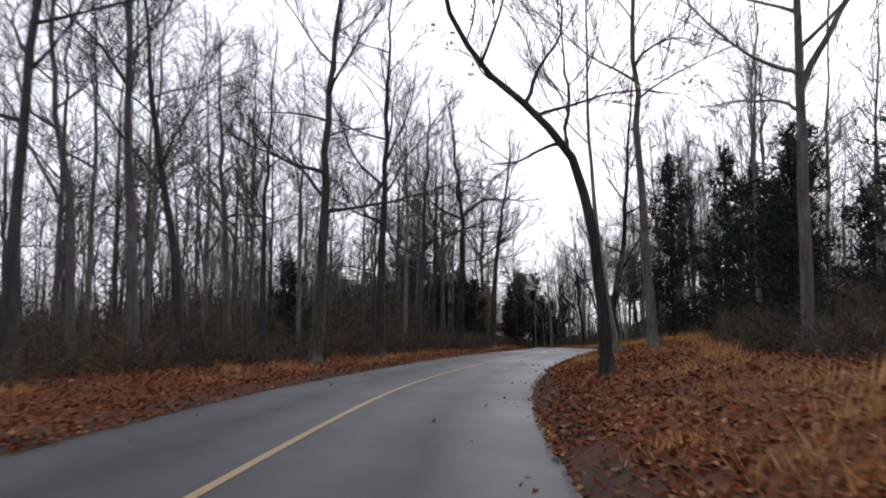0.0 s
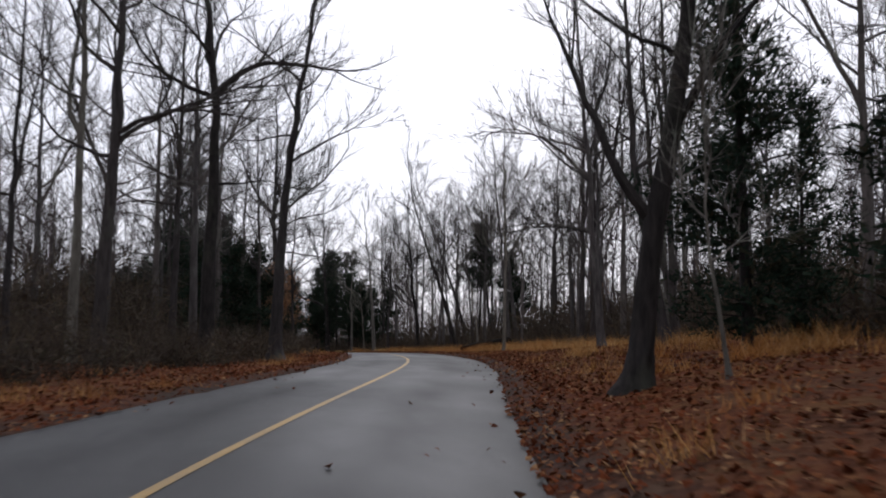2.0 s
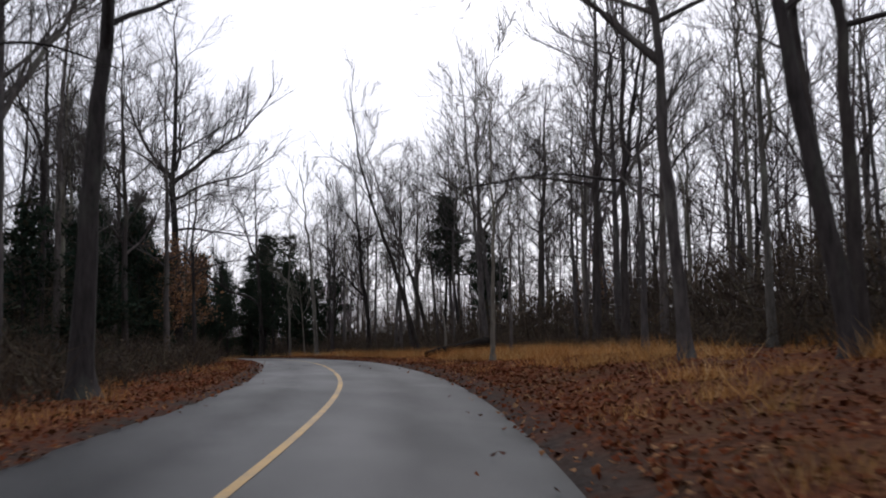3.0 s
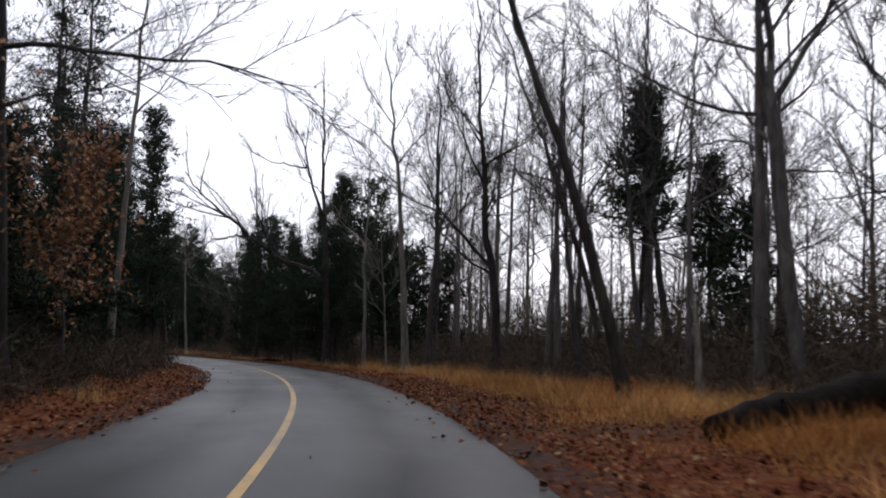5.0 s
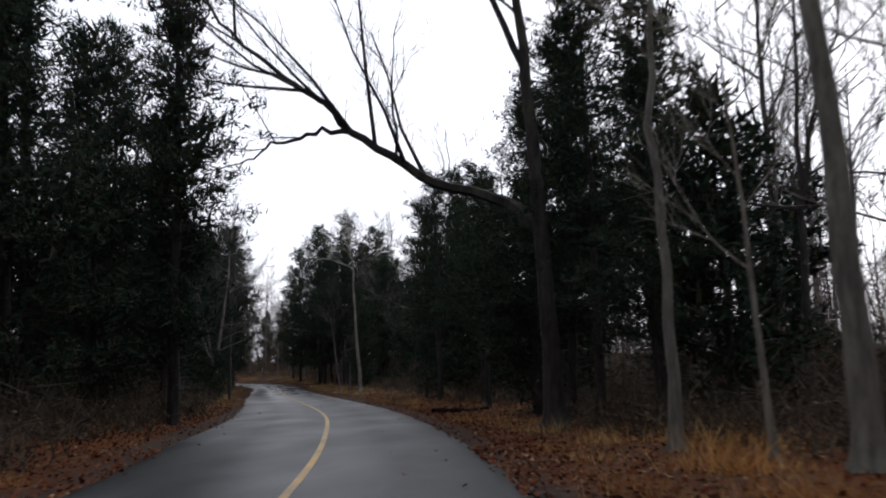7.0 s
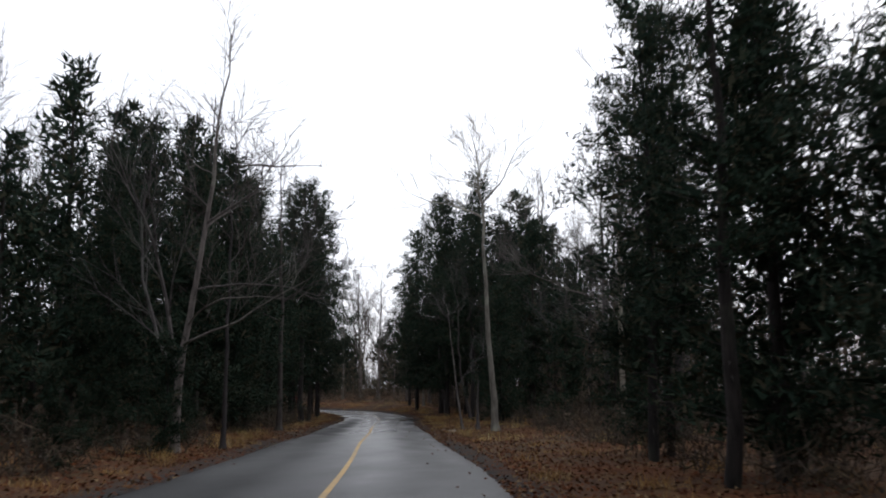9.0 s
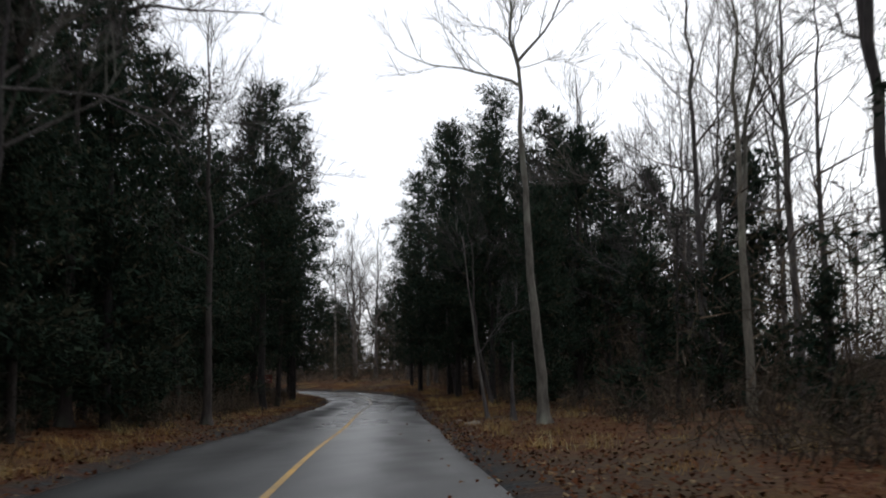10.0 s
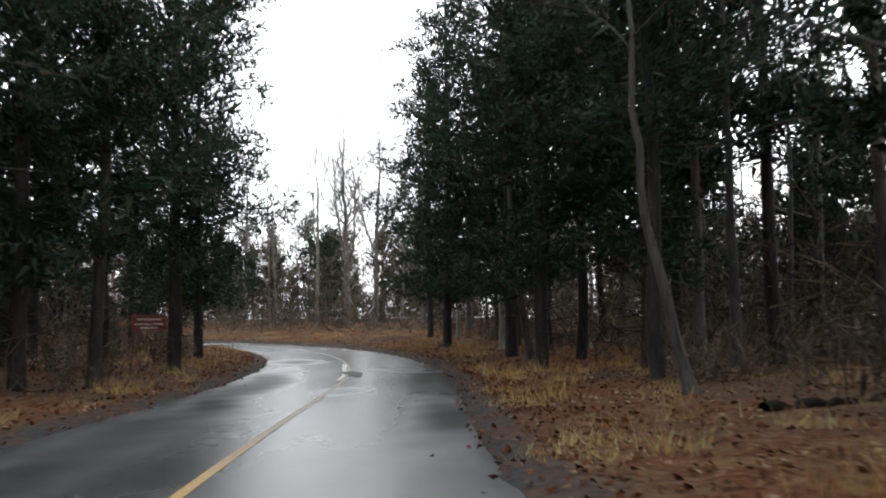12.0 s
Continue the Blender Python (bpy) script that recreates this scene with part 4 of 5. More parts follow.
# ---- evergreens ----
CEDAR_LABEL = "dark green red-cedar with a dense ragged crown"
kinds = [cedar("cedar_tree", 11, 12.0, 2.7, 0.04, CEDAR_LABEL),
         cedar("cedar_tree", 12, 10.0, 2.5, 0.06, CEDAR_LABEL, boughs=74),
         cedar("cedar_tree", 13, 13.0, 3.0, 0.22, "tall dark evergreen with a bare lower trunk", boughs=76, spray=36, size=0.43),
         cedar("cedar_tree", 14, 14.5, 3.3, 0.32, "tall dark evergreen with a bare lower trunk", boughs=74, full=0.9, spray=36, size=0.43),
         cedar("cedar_tree", 15, 6.0, 2.0, 0.02, "small bushy cedar at the wood's edge", boughs=46)]
kinds += [cedar("cedar_tree", 31, 12.0, 2.7, 0.04, CEDAR_LABEL, boughs=56, spray=8, size=1.05),
          cedar("cedar_tree", 32, 10.0, 2.5, 0.06, CEDAR_LABEL, boughs=54, spray=8, size=1.05),
          cedar("cedar_tree", 33, 13.0, 3.0, 0.22, "tall dark evergreen with a bare lower trunk", boughs=54, spray=8, size=1.05),
          cedar("cedar_tree", 34, 14.5, 3.3, 0.32, "tall dark evergreen with a bare lower trunk", boughs=54, spray=8, size=1.05),
          cedar("cedar_tree", 35, 6.0, 2.0, 0.02, "small bushy cedar at the wood's edge", boughs=38, spray=12, size=0.8)]
spare = list(kinds)


def evergreen(kind, x, y, scale=1.0, turn=None):
    ob = spare[kind] if spare[kind] else copy_thing(kinds[kind], Matrix.Identity(4))
    spare[kind] = None
    return set_down(ob, x, y, (x * 7.3 + y * 3.1) % 6.28 if turn is None else turn, scale)


def beside(y, off):
    """The x at a distance from the road's middle line."""
    return float(centre(y) + off * slant(y))


closing = [cedar("cedar_tree", 51, 16.5, 3.7, 0.13, "tall dark green cedar reaching over the road", boughs=108, full=0.84, spray=27),
           cedar("cedar_tree", 52, 15.0, 3.5, 0.10, "tall dark green cedar reaching over the road", boughs=102, full=0.84, spray=27)]
for k, (y, off, s) in enumerate(((228, -4.6, 1.05), (236.5, 5.6, 1.22), (220.5, -6.0, 0.96), (244, 5.1, 1.1), (251.5, 6.6, 0.85), (235.5, -4.9, 1.0), (229.5, 7.6, 1.1), (241, -7.8, 0.7), (230.5, 5.3, 1.0))):
    set_down(closing[k] if k < 2 else copy_thing(closing[k % 2], Matrix.Identity(4)), beside(y, off), y, 1.7 * k, s)
spire = cedar("cedar_tree", 53, 14.0, 2.5, 0.16, "pointed dark green cedar beside the road", boughs=110)
set_down(spire, beside(153, -4.3), 153, 0.4, 1.08)
for y, off, turn, s in ((159.5, -5.6, 2.0, 0.8), (190.5, -6.0, 3.0, 0.72), (184.0, -7.4, 4.0, 0.66)):
    set_down(copy_thing(spire, Matrix.Identity(4)), beside(y, off), y, turn, s)
pine = cedar("pine_tree", 61, 16.5, 2.6, 0.42, "tall pine with a thin open crown", boughs=44, full=0.6, spray=20, group="open pines")
set_down(pine, beside(149, -8.2), 149, 0.0, 1.38)
for y, off, turn, s in ((155, -9.5, 2.0, 1.3), (144, -9.5, 4.0, 1.25), (133, -12.0, 1.0, 1.1), (213, -7.0, 3.0, 0.95), (206, -9.5, 5.0, 0.9)):
    set_down(copy_thing(pine, Matrix.Identity(4)), beside(y, off), y, turn, s)
ivied = cedar("ivied_tree", 62, 9.4, 1.5, 0.5, "slim tree with its top wrapped in dark ivy", boughs=60, group="ivied trees")
set_down(ivied, 32.2, 132.0, 0.0)
set_down(copy_thing(ivied, Matrix.Identity(4)), 28.6, 131.0, 2.0, 1.25)
for k in range(10):  # low bushy growth under the cedars
    evergreen(4, beside(167 + 3.9 * k, -6.3 - 0.8 * math.sin(k * 2.1)), 167 + 3.9 * k, 0.36 + 0.1 * math.sin(k * 1.7))
for k in range(34):
    evergreen((5, 6, 9)[k % 3], -78 + 2.6 * k + 2 * math.sin(k * 2.7), 305 + 9 * math.sin(k * 2.3), (0.9, 1.05, 1.5)[k % 3] + 0.15 * math.sin(k * 1.3))
for k in range(46):
    evergreen((6, 9, 9, 5)[k % 4], -92 + 2.0 * k + 2 * math.sin(k * 2.1), 288 + 8 * math.sin(k * 1.7), (0.72, 1.15, 0.85, 0.62)[k % 4] + 0.12 * math.sin(k * 3.3))
for kind, y, off, s in ((4, 63, -12.5, 0.8), (0, 61.5, 7.6, 0.8), (1, 60, 11.5, 0.85), 
                        (4, 118, -9, 1.2), (4, 106, -7.5, 0.8), (1, 112, -8.5, 0.85), (0, 124, -7.0, 0.62), (0, 130, -6.6, 0.74), (2, 136, -6.4, 0.84), (3, 142, -6.3, 0.72), (0, 148, -7.5, 0.95),
                        (1, 154, -7.0, 1.1), (2, 160, -7.8, 1.0), (0, 167, -9.5, 0.9), (1, 172, -10, 0.95), (3, 145, -11.5, 0.8), (1, 116, -13, 1.0),
                        (3, 149, 6.3, 0.75), (2, 151, 8.4, 0.85), (2, 155, 6.2, 0.75), (3, 158, 8.0, 0.8), (3, 163, 6.4, 0.6), (2, 169, 7.5, 0.8), (3, 175, 6.6, 0.8), (2, 182, 7.4, 0.85),
                        (1, 187, -7.2, 0.9), (0, 192, -6.8, 0.85), (1, 197, -7.5, 0.95), (0, 202, -6.6, 0.85), (2, 207, -6.4, 0.85), (0, 212, -6.2, 0.8), (3, 216, -4.5, 0.9), (2, 222, -4.9, 0.82), (3, 227, -6.6, 0.85),
                        (0, 190, -11, 1.0), (2, 199, -12, 1.0), (2, 221, -10.0, 0.9), (3, 231, -10, 0.85),
                        (4, 205, 9.5, 0.7), (1, 208, 6.8, 0.6), (0, 212, 7.5, 0.62), (3, 216, 9.6, 0.7), (3, 225, 6.8, 0.85), (3, 234, 7.0, 0.85), (3, 239, 7.4, 0.85), (2, 244, 7.6, 0.85), (3, 249, 8.4, 0.8),
                        (3, 224, 13, 0.62), (4, 188, 12, 0.35), (4, 206, 12, 0.7), (4, 102, -7.2, 1.0), (4, 96, -8.2, 0.9), (4, 114.5, -6.4, 1.0), (4, 121, -6.0, 1.1), (4, 127, -5.8, 1.0), (2, 247, 14, 1.0), (3, 254, 14, 1.0), (2, 262, 17, 0.9), (0, 140, -9, 0.8), (2, 147, -9.4, 1.0), (1, 241, 16, 0.9), (4, 216, 9.5, 0.9), (4, 195, 10.5, 0.45), (4, 212, 15, 1.3), (4, 199, 15, 0.6), (3, 224, 10.5, 0.78), (3, 219, 11.5, 0.7), (3, 231, 11, 1.0), (3, 238, 11, 0.95), (2, 246, 11, 0.9), (2, 47, 12.5, 0.62), (4, 44, 11, 0.9), (1, 41, 14.5, 0.75), (1, 38.5, 10.5, 0.6), (0, 54, 10, 0.7), (0, 64, 9.6, 0.48),
                        (4, 262, 16, 1.0), (4, 268, 22, 1.1), (4, 275, 30, 1.2), (1, 285, 34, 0.8), (0, 280, 14, 0.7), (4, 272, -16, 1.0), (1, 258, -20, 0.8), (0, 247, -14, 0.8), (4, 240, -13, 0.9), (1, 236, -16, 0.8), (4, 228, -19, 1.3), (1, 244, -20, 0.8), (4, 251, -13, 1.1), (4, 218, -20, 1.3), (1, 208, -19, 0.9), (4, 255, -24, 1.3), (1, 232, -24, 0.9), (4, 246, -9, 0.8), (0, 177, 8.2, 1.0), (0, 184, 8.2, 0.8), (1, 171, 8.2, 0.9), (4, 226, -9, 1.0), (4, 219, -8.2, 0.9), (4, 211, -9, 1.0), (1, 239, -11, 0.75),
                        (4, 95, -10, 0.9), (4, 126, 16, 1.1), 
                        (4, 58, 17, 1.2), 
                        (4, 176, 10, 1.2), (0, 179, 9, 0.9), 
                        (4, 185, -14, 1.2), (4, 204, -15, 1.3), (4, 121, -11, 1.2), (4, 132, -9, 1.1), (4, 141, -9.5, 1.1), (4, 151, -11.5, 1.2), (4, 159, -12, 1.2), (2, 146.2, 6.8, 0.62), (2, 152, 6.4, 0.85), (4, 157, 6.6, 1.2), (4, 147.5, 8.6, 1.2), (4, 180.6, -4.7, 0.5), (3, 222, 14, 0.65), (2, 228, 17, 0.65), (2, 235, 15, 0.65), (0, 188, -8.6, 0.7), (0, 194, -10, 0.8), (1, 184, -10, 0.85), (1, 179, -9, 0.8), (1, 165, 14, 0.8), (4, 158, 15, 1.2), (4, 163, 10, 1.2), (4, 170, 11, 1.2), (4, 108, -9.5, 1.0), (1, 118, -10.5, 0.75), (4, 157, -8.5, 1.2), (1, 163, -11, 0.9), (1, 170, -9, 0.7), (4, 155, 12, 1.2), (0, 196.5, -5.9, 0.85), (0, 200, -8.0, 0.95), (0, 254.5, 17.2, 0.8), (1, 256, 20.4, 0.9), (4, 243.5, 17.6, 1.3)):
    grown = (0.88 if y < 137 else 1.1) if off < 0 and 105 < y < 165 else ((1.2 if off < 0 and y < 218 else 1.17) if 184 < y < 256 else 1.0)
    evergreen(kind + (5 if abs(off) > 8.3 else 0), beside(y, off), y, s * grown)

# ---- the wood behind: alike bare trees ----
wood = [bare_tree("bare_tree", 40 + k, h, r, b, GREYT, first=f - 0.08, limbs=n + 2, spread=0.42, rich=0.66,
                  forced=((h * 0.38, 1.0 + k, 1.15, h * 0.45, r * 0.55),) if k % 2 else ())
        for k, (h, r, b, f, n) in enumerate(((15, 0.15, BARK_GREY, 0.4, 10), (17, 0.18, BARK_DARK, 0.45, 10), (13, 0.11, BARK_GREY, 0.4, 9), (16, 0.16, BARK_PALE, 0.5, 9), (11, 0.08, BARK_DARK, 0.35, 9), (18, 0.2, BARK_GREY, 0.42, 11)))]
fresh = list(wood)
rng = np.random.default_rng(7)


def scatter(count, y0, y1, near_off, far_off, side, apart=1.7):
    placed, tries = [], 0
    while len(placed) < count and tries < count * 30:
        tries += 1
        y = rng.uniform(y0, y1)
        off = side * (near_off + (far_off - near_off) * rng.uniform(0, 1) ** 1.4)
        x = beside(y, off)
        if any((x - a) ** 2 + (y - b) ** 2 < apart ** 2 for a, b in placed):
            continue
        placed.append((x, y))
        k = int(rng.integers(0, 6))
        ob = fresh[k] if fresh[k] else copy_thing(wood[k], Matrix.Identity(4))
        fresh[k] = None
        set_down(ob, x, y, rng.uniform(0, 6.28), rng.uniform(0.8, 1.12))


scatter(46, 22, 112, 9.0, 44, -1)
scatter(20, 84, 132, 8.5, 26, -1)
scatter(46, 18, 92, 8.5, 36, 1)
scatter(60, 88, 150, 10, 44, 1)
scatter(34, 150, 240, 11, 36, 1)
scatter(34, 112, 235, 12, 36, -1)
scatter(16, 262, 310, 9, 40, 1, 3)
scatter(34, 204, 272, 8.5, 27, 1, 1.3)


# ---- what nobody could count ----
def far_trees(count, y0, y1, lo, hi, seed):
    """Slim far trees: a stem, branches and a haze of twigs."""
    rng = np.random.default_rng(seed)
    side = rng.choice([-1, 1], count)
    y = rng.uniform(y0, y1, count)
    x = centre(y) + side * rng.uniform(lo, hi, count)
    h = rng.uniform(11, 18, count)
    foot = np.column_stack([x, y, terrain(x, y) - 0.2])
    top = foot + np.column_stack([rng.normal(0, 1.2, count), rng.normal(0, 1.2, count), h])
    bag = Bag()
    spikes(bag, foot, top, rng.uniform(0.05, 0.15, count))
    k = np.repeat(np.arange(count), 12)
    f = rng.uniform(0.26, 0.95, len(k))[:, None]
    a = foot[k] + (top - foot)[k] * f
    th = rng.uniform(0, 6.283, len(k))
    way = unit(np.column_stack([np.cos(th), np.sin(th), rng.uniform(0.5, 1.6, len(k))]))
    b = a + way * (h[k] * 0.34)[:, None] * (1.1 - 0.75 * f) * rng.uniform(0.6, 1.2, (len(k), 1))
    spikes(bag, a, b, 0.035)
    q = np.repeat(np.arange(len(k)), 13)
    g = rng.uniform(0.2, 1.0, (len(q), 1))
    c = a[q] + (b - a)[q] * g
    slivers(bag, c, c + unit(way[q] + rng.normal(0, 0.6, (len(q), 3))) * rng.uniform(0.6, 1.7, (len(q), 1)), 0.034, rng)
    return bag


bag = far_trees(960, -30, 330, 27, 90, 3)
tagged(new("far_woods", mesh_of("far_woods", *bag.arrays(), FAR)), "hazy far wood of slim bare grey trees", "woods", kind="stuff")


bag = far_trees(200, 55, 118, 15, 42, 4)
more = far_trees(120, 118, 200, 15, 45, 8)
bag.add(*more.arrays())
tagged(new("young_woods", mesh_of("young_woods", *bag.arrays(), FAR)), "close-grown slim grey young trees among the oaks", "woods", kind="stuff")


def undergrowth(count, seed):
    """Grey-brown thicket of upright stems, side twigs and withered leaves."""
    rng = np.random.default_rng(seed)
    side = rng.choice([-1, 1], count, p=(0.56, 0.44))
    y = np.where(rng.uniform(0, 1, count) < 0.72, rng.uniform(8, 150, count), rng.uniform(150, 285, count))
    gap = np.where(side < 0, np.interp(y, (0, 50, 65, 110, 150, 190, 285), (4.2, 4.0, 3.4, 2.3, 1.6, 2.0, 4)), np.interp(y, (0, 40, 60, 100, 140, 150, 200, 285), (5.6, 5.6, 8.0, 8.0, 4, 3.4, 4.6, 5.0)))
    out = np.where((side > 0) & (y > 60) & (y < 150), 18, 26) * rng.uniform(0, 1, count) ** 1.8
    off = side * (np.where(side < 0, half_left(y), half_right(y)) + gap + out)
    x = centre(y) + off * slant(y)
    foot = np.column_stack([x, y, terrain(x, y) - 0.05])
    tall = rng.uniform(0.8, 2.4, count) * np.interp(out, (0, 4, 15, 30), (0.45, 1.0, 1.3, 1.6))
    bag = Bag()
    k = np.repeat(np.arange(count), 7)
    a = foot[k] + np.column_stack([rng.normal(0, 0.4, len(k)), rng.normal(0, 0.4, len(k)), np.zeros(len(k))])
    b = a + np.column_stack([rng.normal(0, 0.25, len(k)), rng.normal(0, 0.25, len(k)), rng.uniform(0.5, 1.1, len(k))]) * tall[k][:, None]
    spikes(bag, a, b, 0.014)
    q = np.repeat(np.arange(len(k)), 7)
    c = a[q] + (b - a)[q] * rng.uniform(0.1, 1.0, (len(q), 1))
    slivers(bag, c, c + unit(rng.normal(0, 1, (len(q), 3)) + np.array([0, 0, 0.8])) * rng.uniform(0.3, 1.0, (len(q), 1)), 0.022, rng)
    m = rng.integers(0, len(q), count * 9)
    flakes(bag, c[m] + rng.normal(0, 0.3, (len(m), 3)), unit(rng.normal(0, 1, (len(m), 3))) * 0.13, unit(rng.normal(0, 1, (len(m), 3))) * 0.04)
    return bag


tagged(new("undergrowth", mesh_of("undergrowth", *undergrowth(5000, 5).arrays(), BRUSH)), "grey-brown winter thicket of twigs and withered leaves", "undergrowth", kind="stuff")


def far_thicket(count, seed):
    """The dim brush that closes the wood at eye level, far back among the trunks."""
    rng = np.random.default_rng(seed)
    ring = rng.uniform(0, 1, count) < 0.2
    y = np.where(ring, rng.uniform(292, 345, count), rng.uniform(-40, 300, count))
    x = np.where(ring, rng.uniform(-150, 90, count), centre(y) + rng.choice([-1, 1], count) * (18 + 56 * rng.uniform(0, 1, count) ** 1.3))
    tangle = ~ring & (rng.uniform(0, 1, count) < 0.5)  # the close-grown first half of the road
    y = np.where(tangle, np.where(rng.uniform(0, 1, count) < 0.6, rng.normal(106, 30, count), rng.normal(238, 30, count)), y)
    x = np.where(tangle, centre(y) + np.where(rng.normal(y, 8) < 76, 1, rng.choice([-1, 1], count)) * (10.5 + rng.gamma(1.8, 6.5, count)), x)
    z = terrain(x, y) + rng.uniform(0, 1, count) ** 1.5 * (np.interp(y, (0, 150, 175, 300), (3.0, 3.0, 4.2, 6.0)) + np.interp(np.abs(x - centre(y)), (12, 45), (0.0, 2.6))) * (1 + 0.28 * np.sin(x * 0.19) + 0.2 * np.sin(y * 0.23 + 1))
    at = np.column_stack([x, y, z])
    bag = Bag()
    slivers(bag, at, at + unit(rng.normal(0, 0.8, (count, 3)) + np.array([0, 0, 0.7])) * rng.uniform(0.6, 1.8, (count, 1)), rng.uniform(0.02, 0.07, (count, 1)), rng)
    return bag


tagged(new("far_thicket", mesh_of("far_thicket", *far_thicket(400000, 6).arrays(), BRUSH)), "dim brown brush far back among the trunks", "undergrowth", kind="stuff")


def litter(count, seed):
    rng = np.random.default_rng(seed)
    side = rng.choice([-1, 1], count, p=(0.42, 0.58))
    y = 14 + 250 * rng.uniform(0, 1, count) ** 1.25
    y = np.where((y > 186) & (rng.uniform(0, 1, count) < 0.2), rng.uniform(14, 120, count), y)
    e = rng.exponential(3.2, count) - 0.12
    e = e + np.where((rng.uniform(0, 1, count) < 0.72) & (np.sin(y * 0.21) + np.sin(y * 0.083 + 1) > -0.6), 0.55, 0.0)
    spill = rng.uniform(0, 1, count) < 0.003
    e = np.where(spill, -rng.exponential(0.5, count), e)
    off = side * (np.where(side < 0, half_left(y), half_right(y)) + e)
    x = centre(y) + off * slant(y)
    z = np.where(e < 0.1, np.interp(y, YS, RISE) + 0.045, terrain(x, y) + 0.02) + rng.uniform(0, 0.04, count)
    flat = np.column_stack([rng.normal(0, 1, (count, 2)), rng.normal(0, 0.35, count)])
    along = unit(flat) * rng.uniform(0.05, 0.115, (count, 1))
    across = unit(np.cross(along, np.column_stack([rng.normal(0, 0.35, (count, 2)), np.ones(count)]))) * rng.uniform(0.025, 0.055, (count, 1))
    bag = Bag()
    flakes(bag, np.column_stack([x, y, z]), along, across, 0.4)
    return bag


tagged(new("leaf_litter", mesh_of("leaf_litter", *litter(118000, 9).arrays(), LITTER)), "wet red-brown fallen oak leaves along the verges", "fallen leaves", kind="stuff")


def dry_grass(count, seed):
    rng = np.random.default_rng(seed)
    lush, thin = 820, 690
    ty = np.concatenate([rng.uniform(58, 142, 300), 111 + 22 * rng.uniform(-1, 1, 520), rng.uniform(14, 275, 560), rng.uniform(186, 275, 130)])
    te = np.concatenate([2.2 + 8 * rng.uniform(0, 1, 300), 2.4 + 5.5 * rng.uniform(0, 1, 520), 0.8 + rng.exponential(3.5, 560), 0.35 + rng.exponential(2.6, 130)])
    right = np.concatenate([np.ones(lush), np.where(rng.uniform(0, 1, thin) < 0.66, 1, -1)])
    k = rng.integers(0, lush + thin, count)
    tuft = rng.uniform(0.35, 1.5, lush + thin)
    y = ty[k] + rng.normal(0, 0.22, count)
    off = right[k] * (np.where(right[k] < 0, half_left(y), half_right(y)) + te[k] + rng.normal(0, 0.22, count))
    x = centre(y) + off * slant(y)
    foot = np.column_stack([x, y, terrain(x, y) - 0.02])
    tall = rng.uniform(0.15, 0.5, (count, 1)) * (tuft[k] * np.where(k < lush, 0.95, np.where(k < lush + 560, 0.7, 0.42)))[:, None]
    tip = foot + np.column_stack([rng.normal(0, 1, (count, 2)) * np.where(k < lush, 0.5, 0.4)[:, None], np.ones(count)]) * tall
    bag = Bag()
    slivers(bag, foot, tip, np.where(k < lush, 0.014, 0.010)[:, None], rng)
    return bag


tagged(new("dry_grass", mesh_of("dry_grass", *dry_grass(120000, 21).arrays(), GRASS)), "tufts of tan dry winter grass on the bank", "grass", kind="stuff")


# ---- single small things ----
def fallen_log(pts, r, label):
    root = new("fallen_log")
    bag = Bag()
    pts = np.array(pts, float)
    rng = np.random.default_rng(len(pts) + int(abs(pts[0, 1])))
    u = np.linspace(0, 1, 12)
    s = np.linspace(0, 1, len(pts))
    path = np.stack([np.interp(u, s, pts[:, k]) for k in range(3)], 1) + rng.normal(0, 0.03, (12, 3))
    tube(bag, path, r * (1.15 - 0.6 * u) + rng.normal(0, 0.012, 12), 10)
    part("trunk", *bag.arrays(), BARK_ROT, root, smooth=True)
    for k in range(3):
        bag = Bag()
        i = int(rng.integers(1, 11))
        tube(bag, limb_path(rng, path[i], unit(np.array([rng.normal(), rng.normal(), 0.6])), rng.uniform(0.3, 0.6), 0, 0.15, 4), np.linspace(0.2, 0.07, 5) * r, 5)
        part("stub", *bag.arrays(), BARK_ROT, root, "broken branch stub")
    return tagged(root, label, "fallen log")


def lying(x0, y0, x1, y1, r, up=0.0):
    return [(x0, y0, float(terrain(x0, y0)) + r * 0.6), ((x0 + x1) / 2, (y0 + y1) / 2, float(terrain((x0 + x1) / 2, (y0 + y1) / 2)) + r * 0.6 + up / 2), (x1, y1, float(terrain(x1, y1)) + r * 0.5 + up)]


fallen_log([(25.7, 107.2, float(terrain(25.7, 107.2)) + 0.5), (24.0, 106.2, float(terrain(24.0, 106.2)) + 0.36), (22.2, 105.1, float(terrain(22.2, 105.1)) + 0.14)], 0.32, "dark rotting log lying in dry grass")
fallen_log(lying(-1.0, 29.0, -2.6, 30.5, 0.12), 0.12, "dark rotting branch among fallen leaves")
fallen_log(lying(11.6, 159.0, 13.4, 160.5, 0.10), 0.10, "small rotting branch beside the road")
fallen_log(lying(-6.2, 217.4, -4.6, 218.8, 0.05), 0.085, "dark rotting log among leaves under the cedars")
fallen_log(lying(5.9, 76.9, 7.6, 78.9, 0.2), 0.2, "dark rotting log at the foot of the oaks")


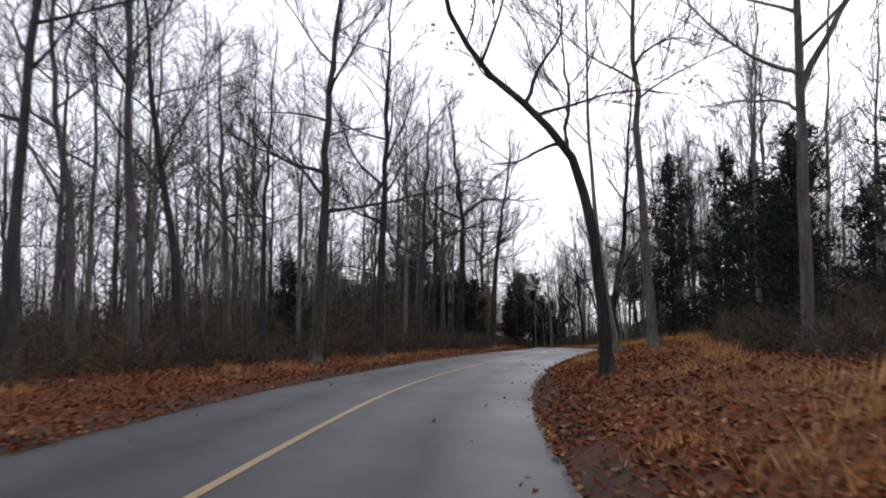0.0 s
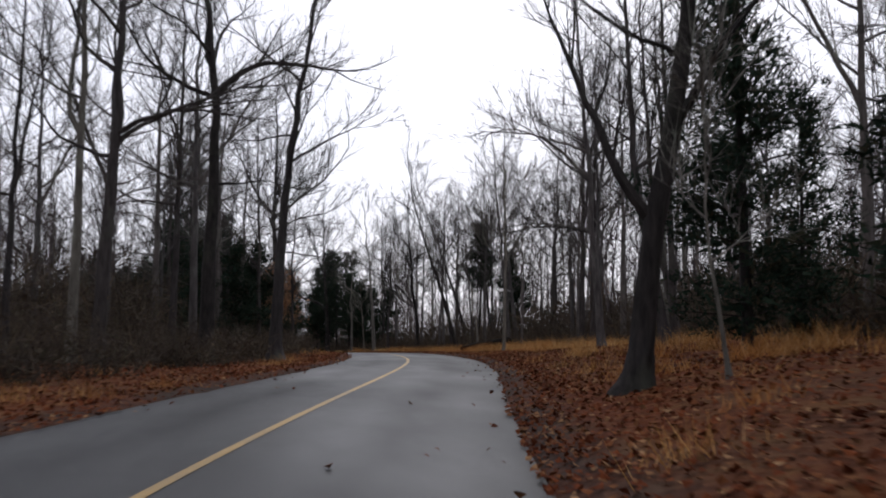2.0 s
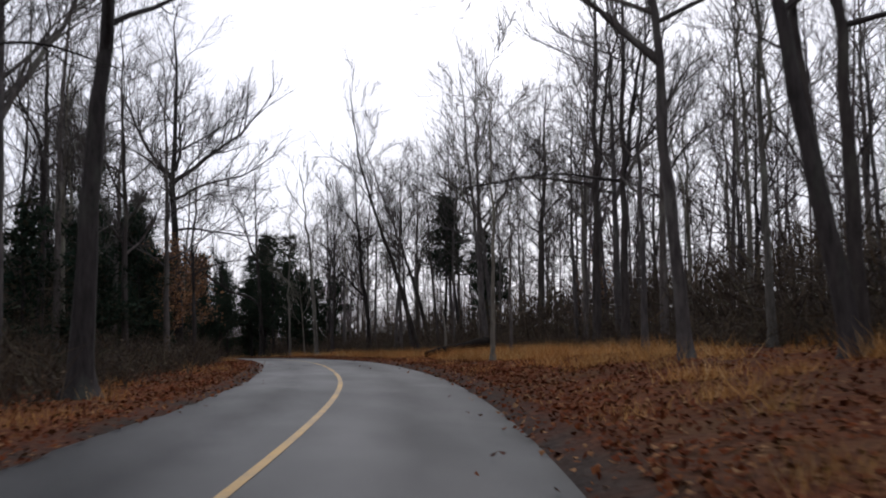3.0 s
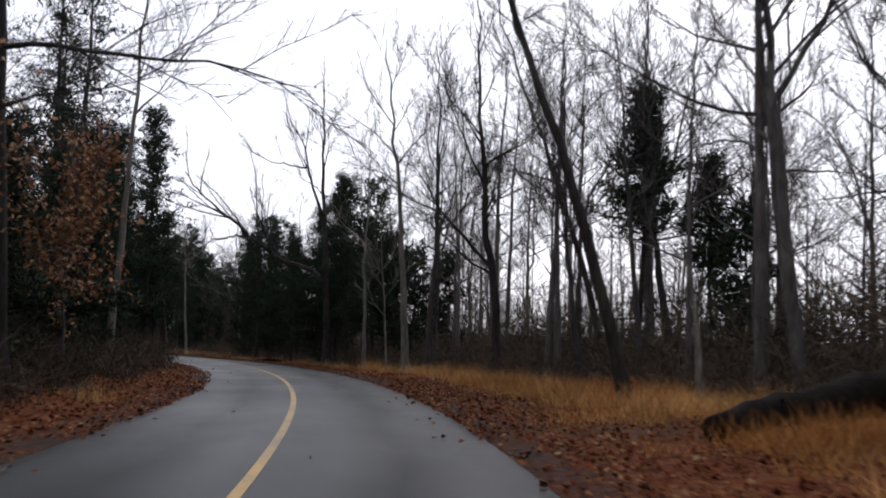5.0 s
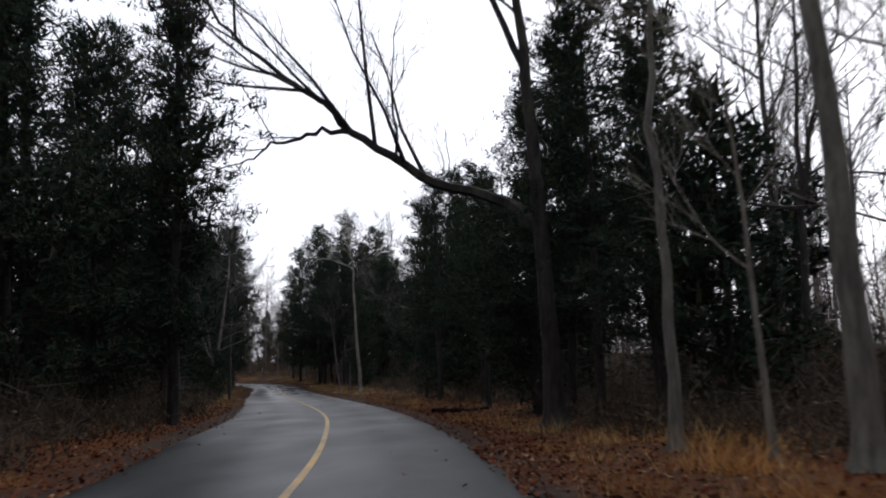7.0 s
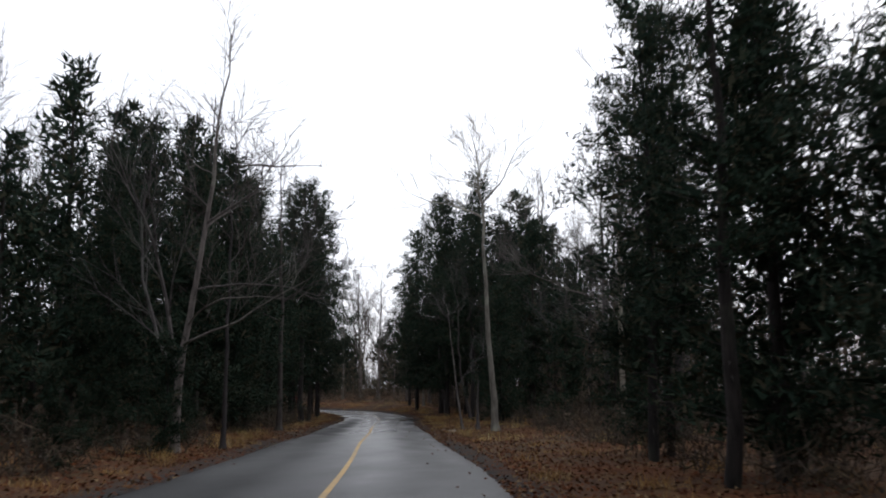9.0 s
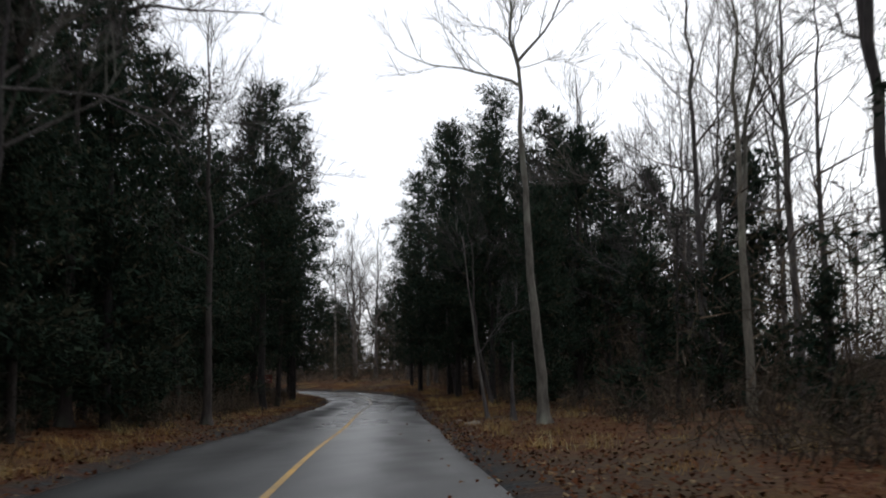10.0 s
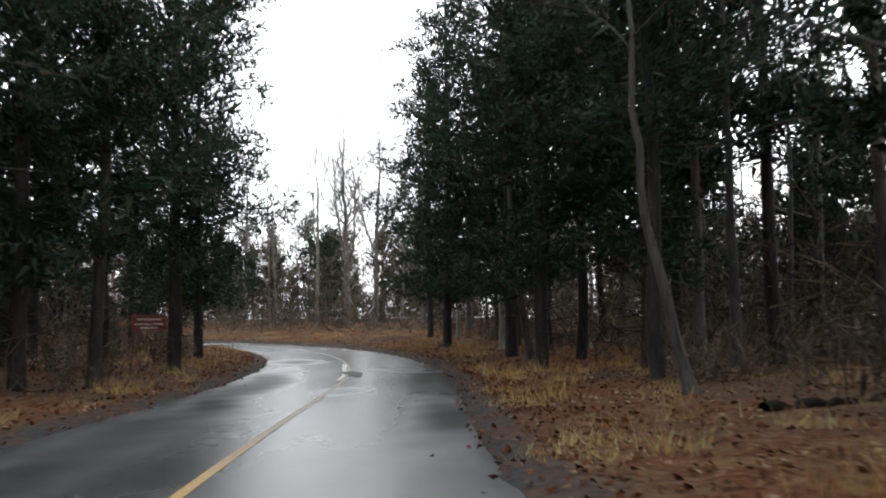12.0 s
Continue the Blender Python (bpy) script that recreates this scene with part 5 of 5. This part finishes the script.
def pale_rock(x, y, size, turn, seed):
    rng = np.random.default_rng(seed)
    th, up = np.meshgrid(np.linspace(0, 2 * np.pi, 13)[:-1], np.linspace(-0.4, 0.95, 6))
    r = 1 + 0.16 * np.sin(3 * th + seed) + rng.normal(0, 0.06, th.shape)
    flat = np.sqrt(1 - up ** 2)
    v = np.stack([r * flat * np.cos(th), 0.6 * r * flat * np.sin(th), 0.34 * up], -1).reshape(-1, 3) * size
    i, j = np.meshgrid(np.arange(5), np.arange(12), indexing="ij")
    a, b, c, d = i * 12 + j, i * 12 + (j + 1) % 12, (i + 1) * 12 + (j + 1) % 12, (i + 1) * 12 + j
    t = np.concatenate([np.stack([a, b, c], -1).reshape(-1, 3), np.stack([a, c, d], -1).reshape(-1, 3), [[60, 60 + k, 61 + k] for k in range(1, 11)]])
    rock = new("pale_rock", mesh_of("pale_rock", v, t, ROCK))
    return tagged(set_down(rock, x, y, turn, 1.0, 0.0), "low pale tan rock half sunk in leaves", "rock", "roadside rocks")


ROCK = plain("pale_sandstone", (0.15, 0.12, 0.088), 0.9)
for k, (x, y, size) in enumerate(((-3.2, 202.3, 0.3), (-3.35, 203.3, 0.24), (-4.3, 204.7, 0.2))):
    pale_rock(x, y, size, 1.3 * k, k + 1)


# ---- young trees that keep their leaves, sign, marker ----
for x, y, h, n in ((11.2, 116.0, 5.0, 900), (9.8, 111.5, 5.0, 800), (9.6, 115.6, 4.6, 700), (33.0, 112.0, 4.5, 260), (-33.5, 244.0, 4.0, 160)):
    set_down(bare_tree("beech_sapling", int(y * 7), h, 0.05, BARK_GREY, "slim young beech holding orange-brown withered leaves", limbs=9, first=0.25, rich=0.8, leaves=n, group="young beeches"), x, y)


def box(bag, lo, hi):
    lo, hi = np.array(lo, float), np.array(hi, float)
    v = [[(lo, hi)[i][0], (lo, hi)[j][1], (lo, hi)[k][2]] for i in (0, 1) for j in (0, 1) for k in (0, 1)]
    q = [(0, 1, 3, 2), (4, 6, 7, 5), (0, 4, 5, 1), (2, 3, 7, 6), (0, 2, 6, 4), (1, 5, 7, 3)]
    bag.add(v, [t for a, b, c, d in q for t in ((a, b, c), (a, c, d))])


def boxes(*pairs):
    bag = Bag()
    for lo, hi in pairs:
        box(bag, lo, hi)
    return bag.arrays()


def wooden_sign(x, y, turn):
    root = new("wooden_sign")
    for side in (-0.5, 0.5):
        part("post", *boxes(((side - 0.045, -0.045, -0.3), (side + 0.045, 0.045, 1.45))), plain("weathered_post", (0.12, 0.07, 0.045)), root)
    board = part("board", *boxes(((-0.62, -0.075, 0.85), (0.62, -0.047, 1.4))), plain("red_brown_paint", (0.20, 0.045, 0.03)), root, "red-brown painted board")
    for z, w in ((1.25, 0.42), (1.08, 0.5), (0.95, 0.3)):
        part("lettering", *boxes(((-w, -0.079, z - 0.028), (w, -0.0755, z + 0.028))), plain("pale_lettering", (0.6, 0.56, 0.5)), board, "pale unreadable lettering bar")
    return tagged(set_down(root, x, y, turn, 1.0, 0.0), "low red-brown wooden sign beside the road", "sign")


wooden_sign(-27.0, 235.1, 0.5)


def marker_post(x, y):
    root = new("marker_post")
    part("stake", *boxes(((-0.05, -0.03, -0.3), (0.05, 0.03, 0.95)), ((-0.06, -0.04, 0.95), (0.06, 0.04, 1.0))), plain("white_plastic", (0.75, 0.75, 0.72), 0.4), root)
    part("band", *boxes(((-0.055, -0.034, 0.75), (0.055, 0.034, 0.85))), plain("dull_band", (0.2, 0.2, 0.2)), root, "grey band")
    return tagged(set_down(root, x, y), "slim white marker post on the grassy bank", "marker post")


marker_post(-34.5, 276.5)
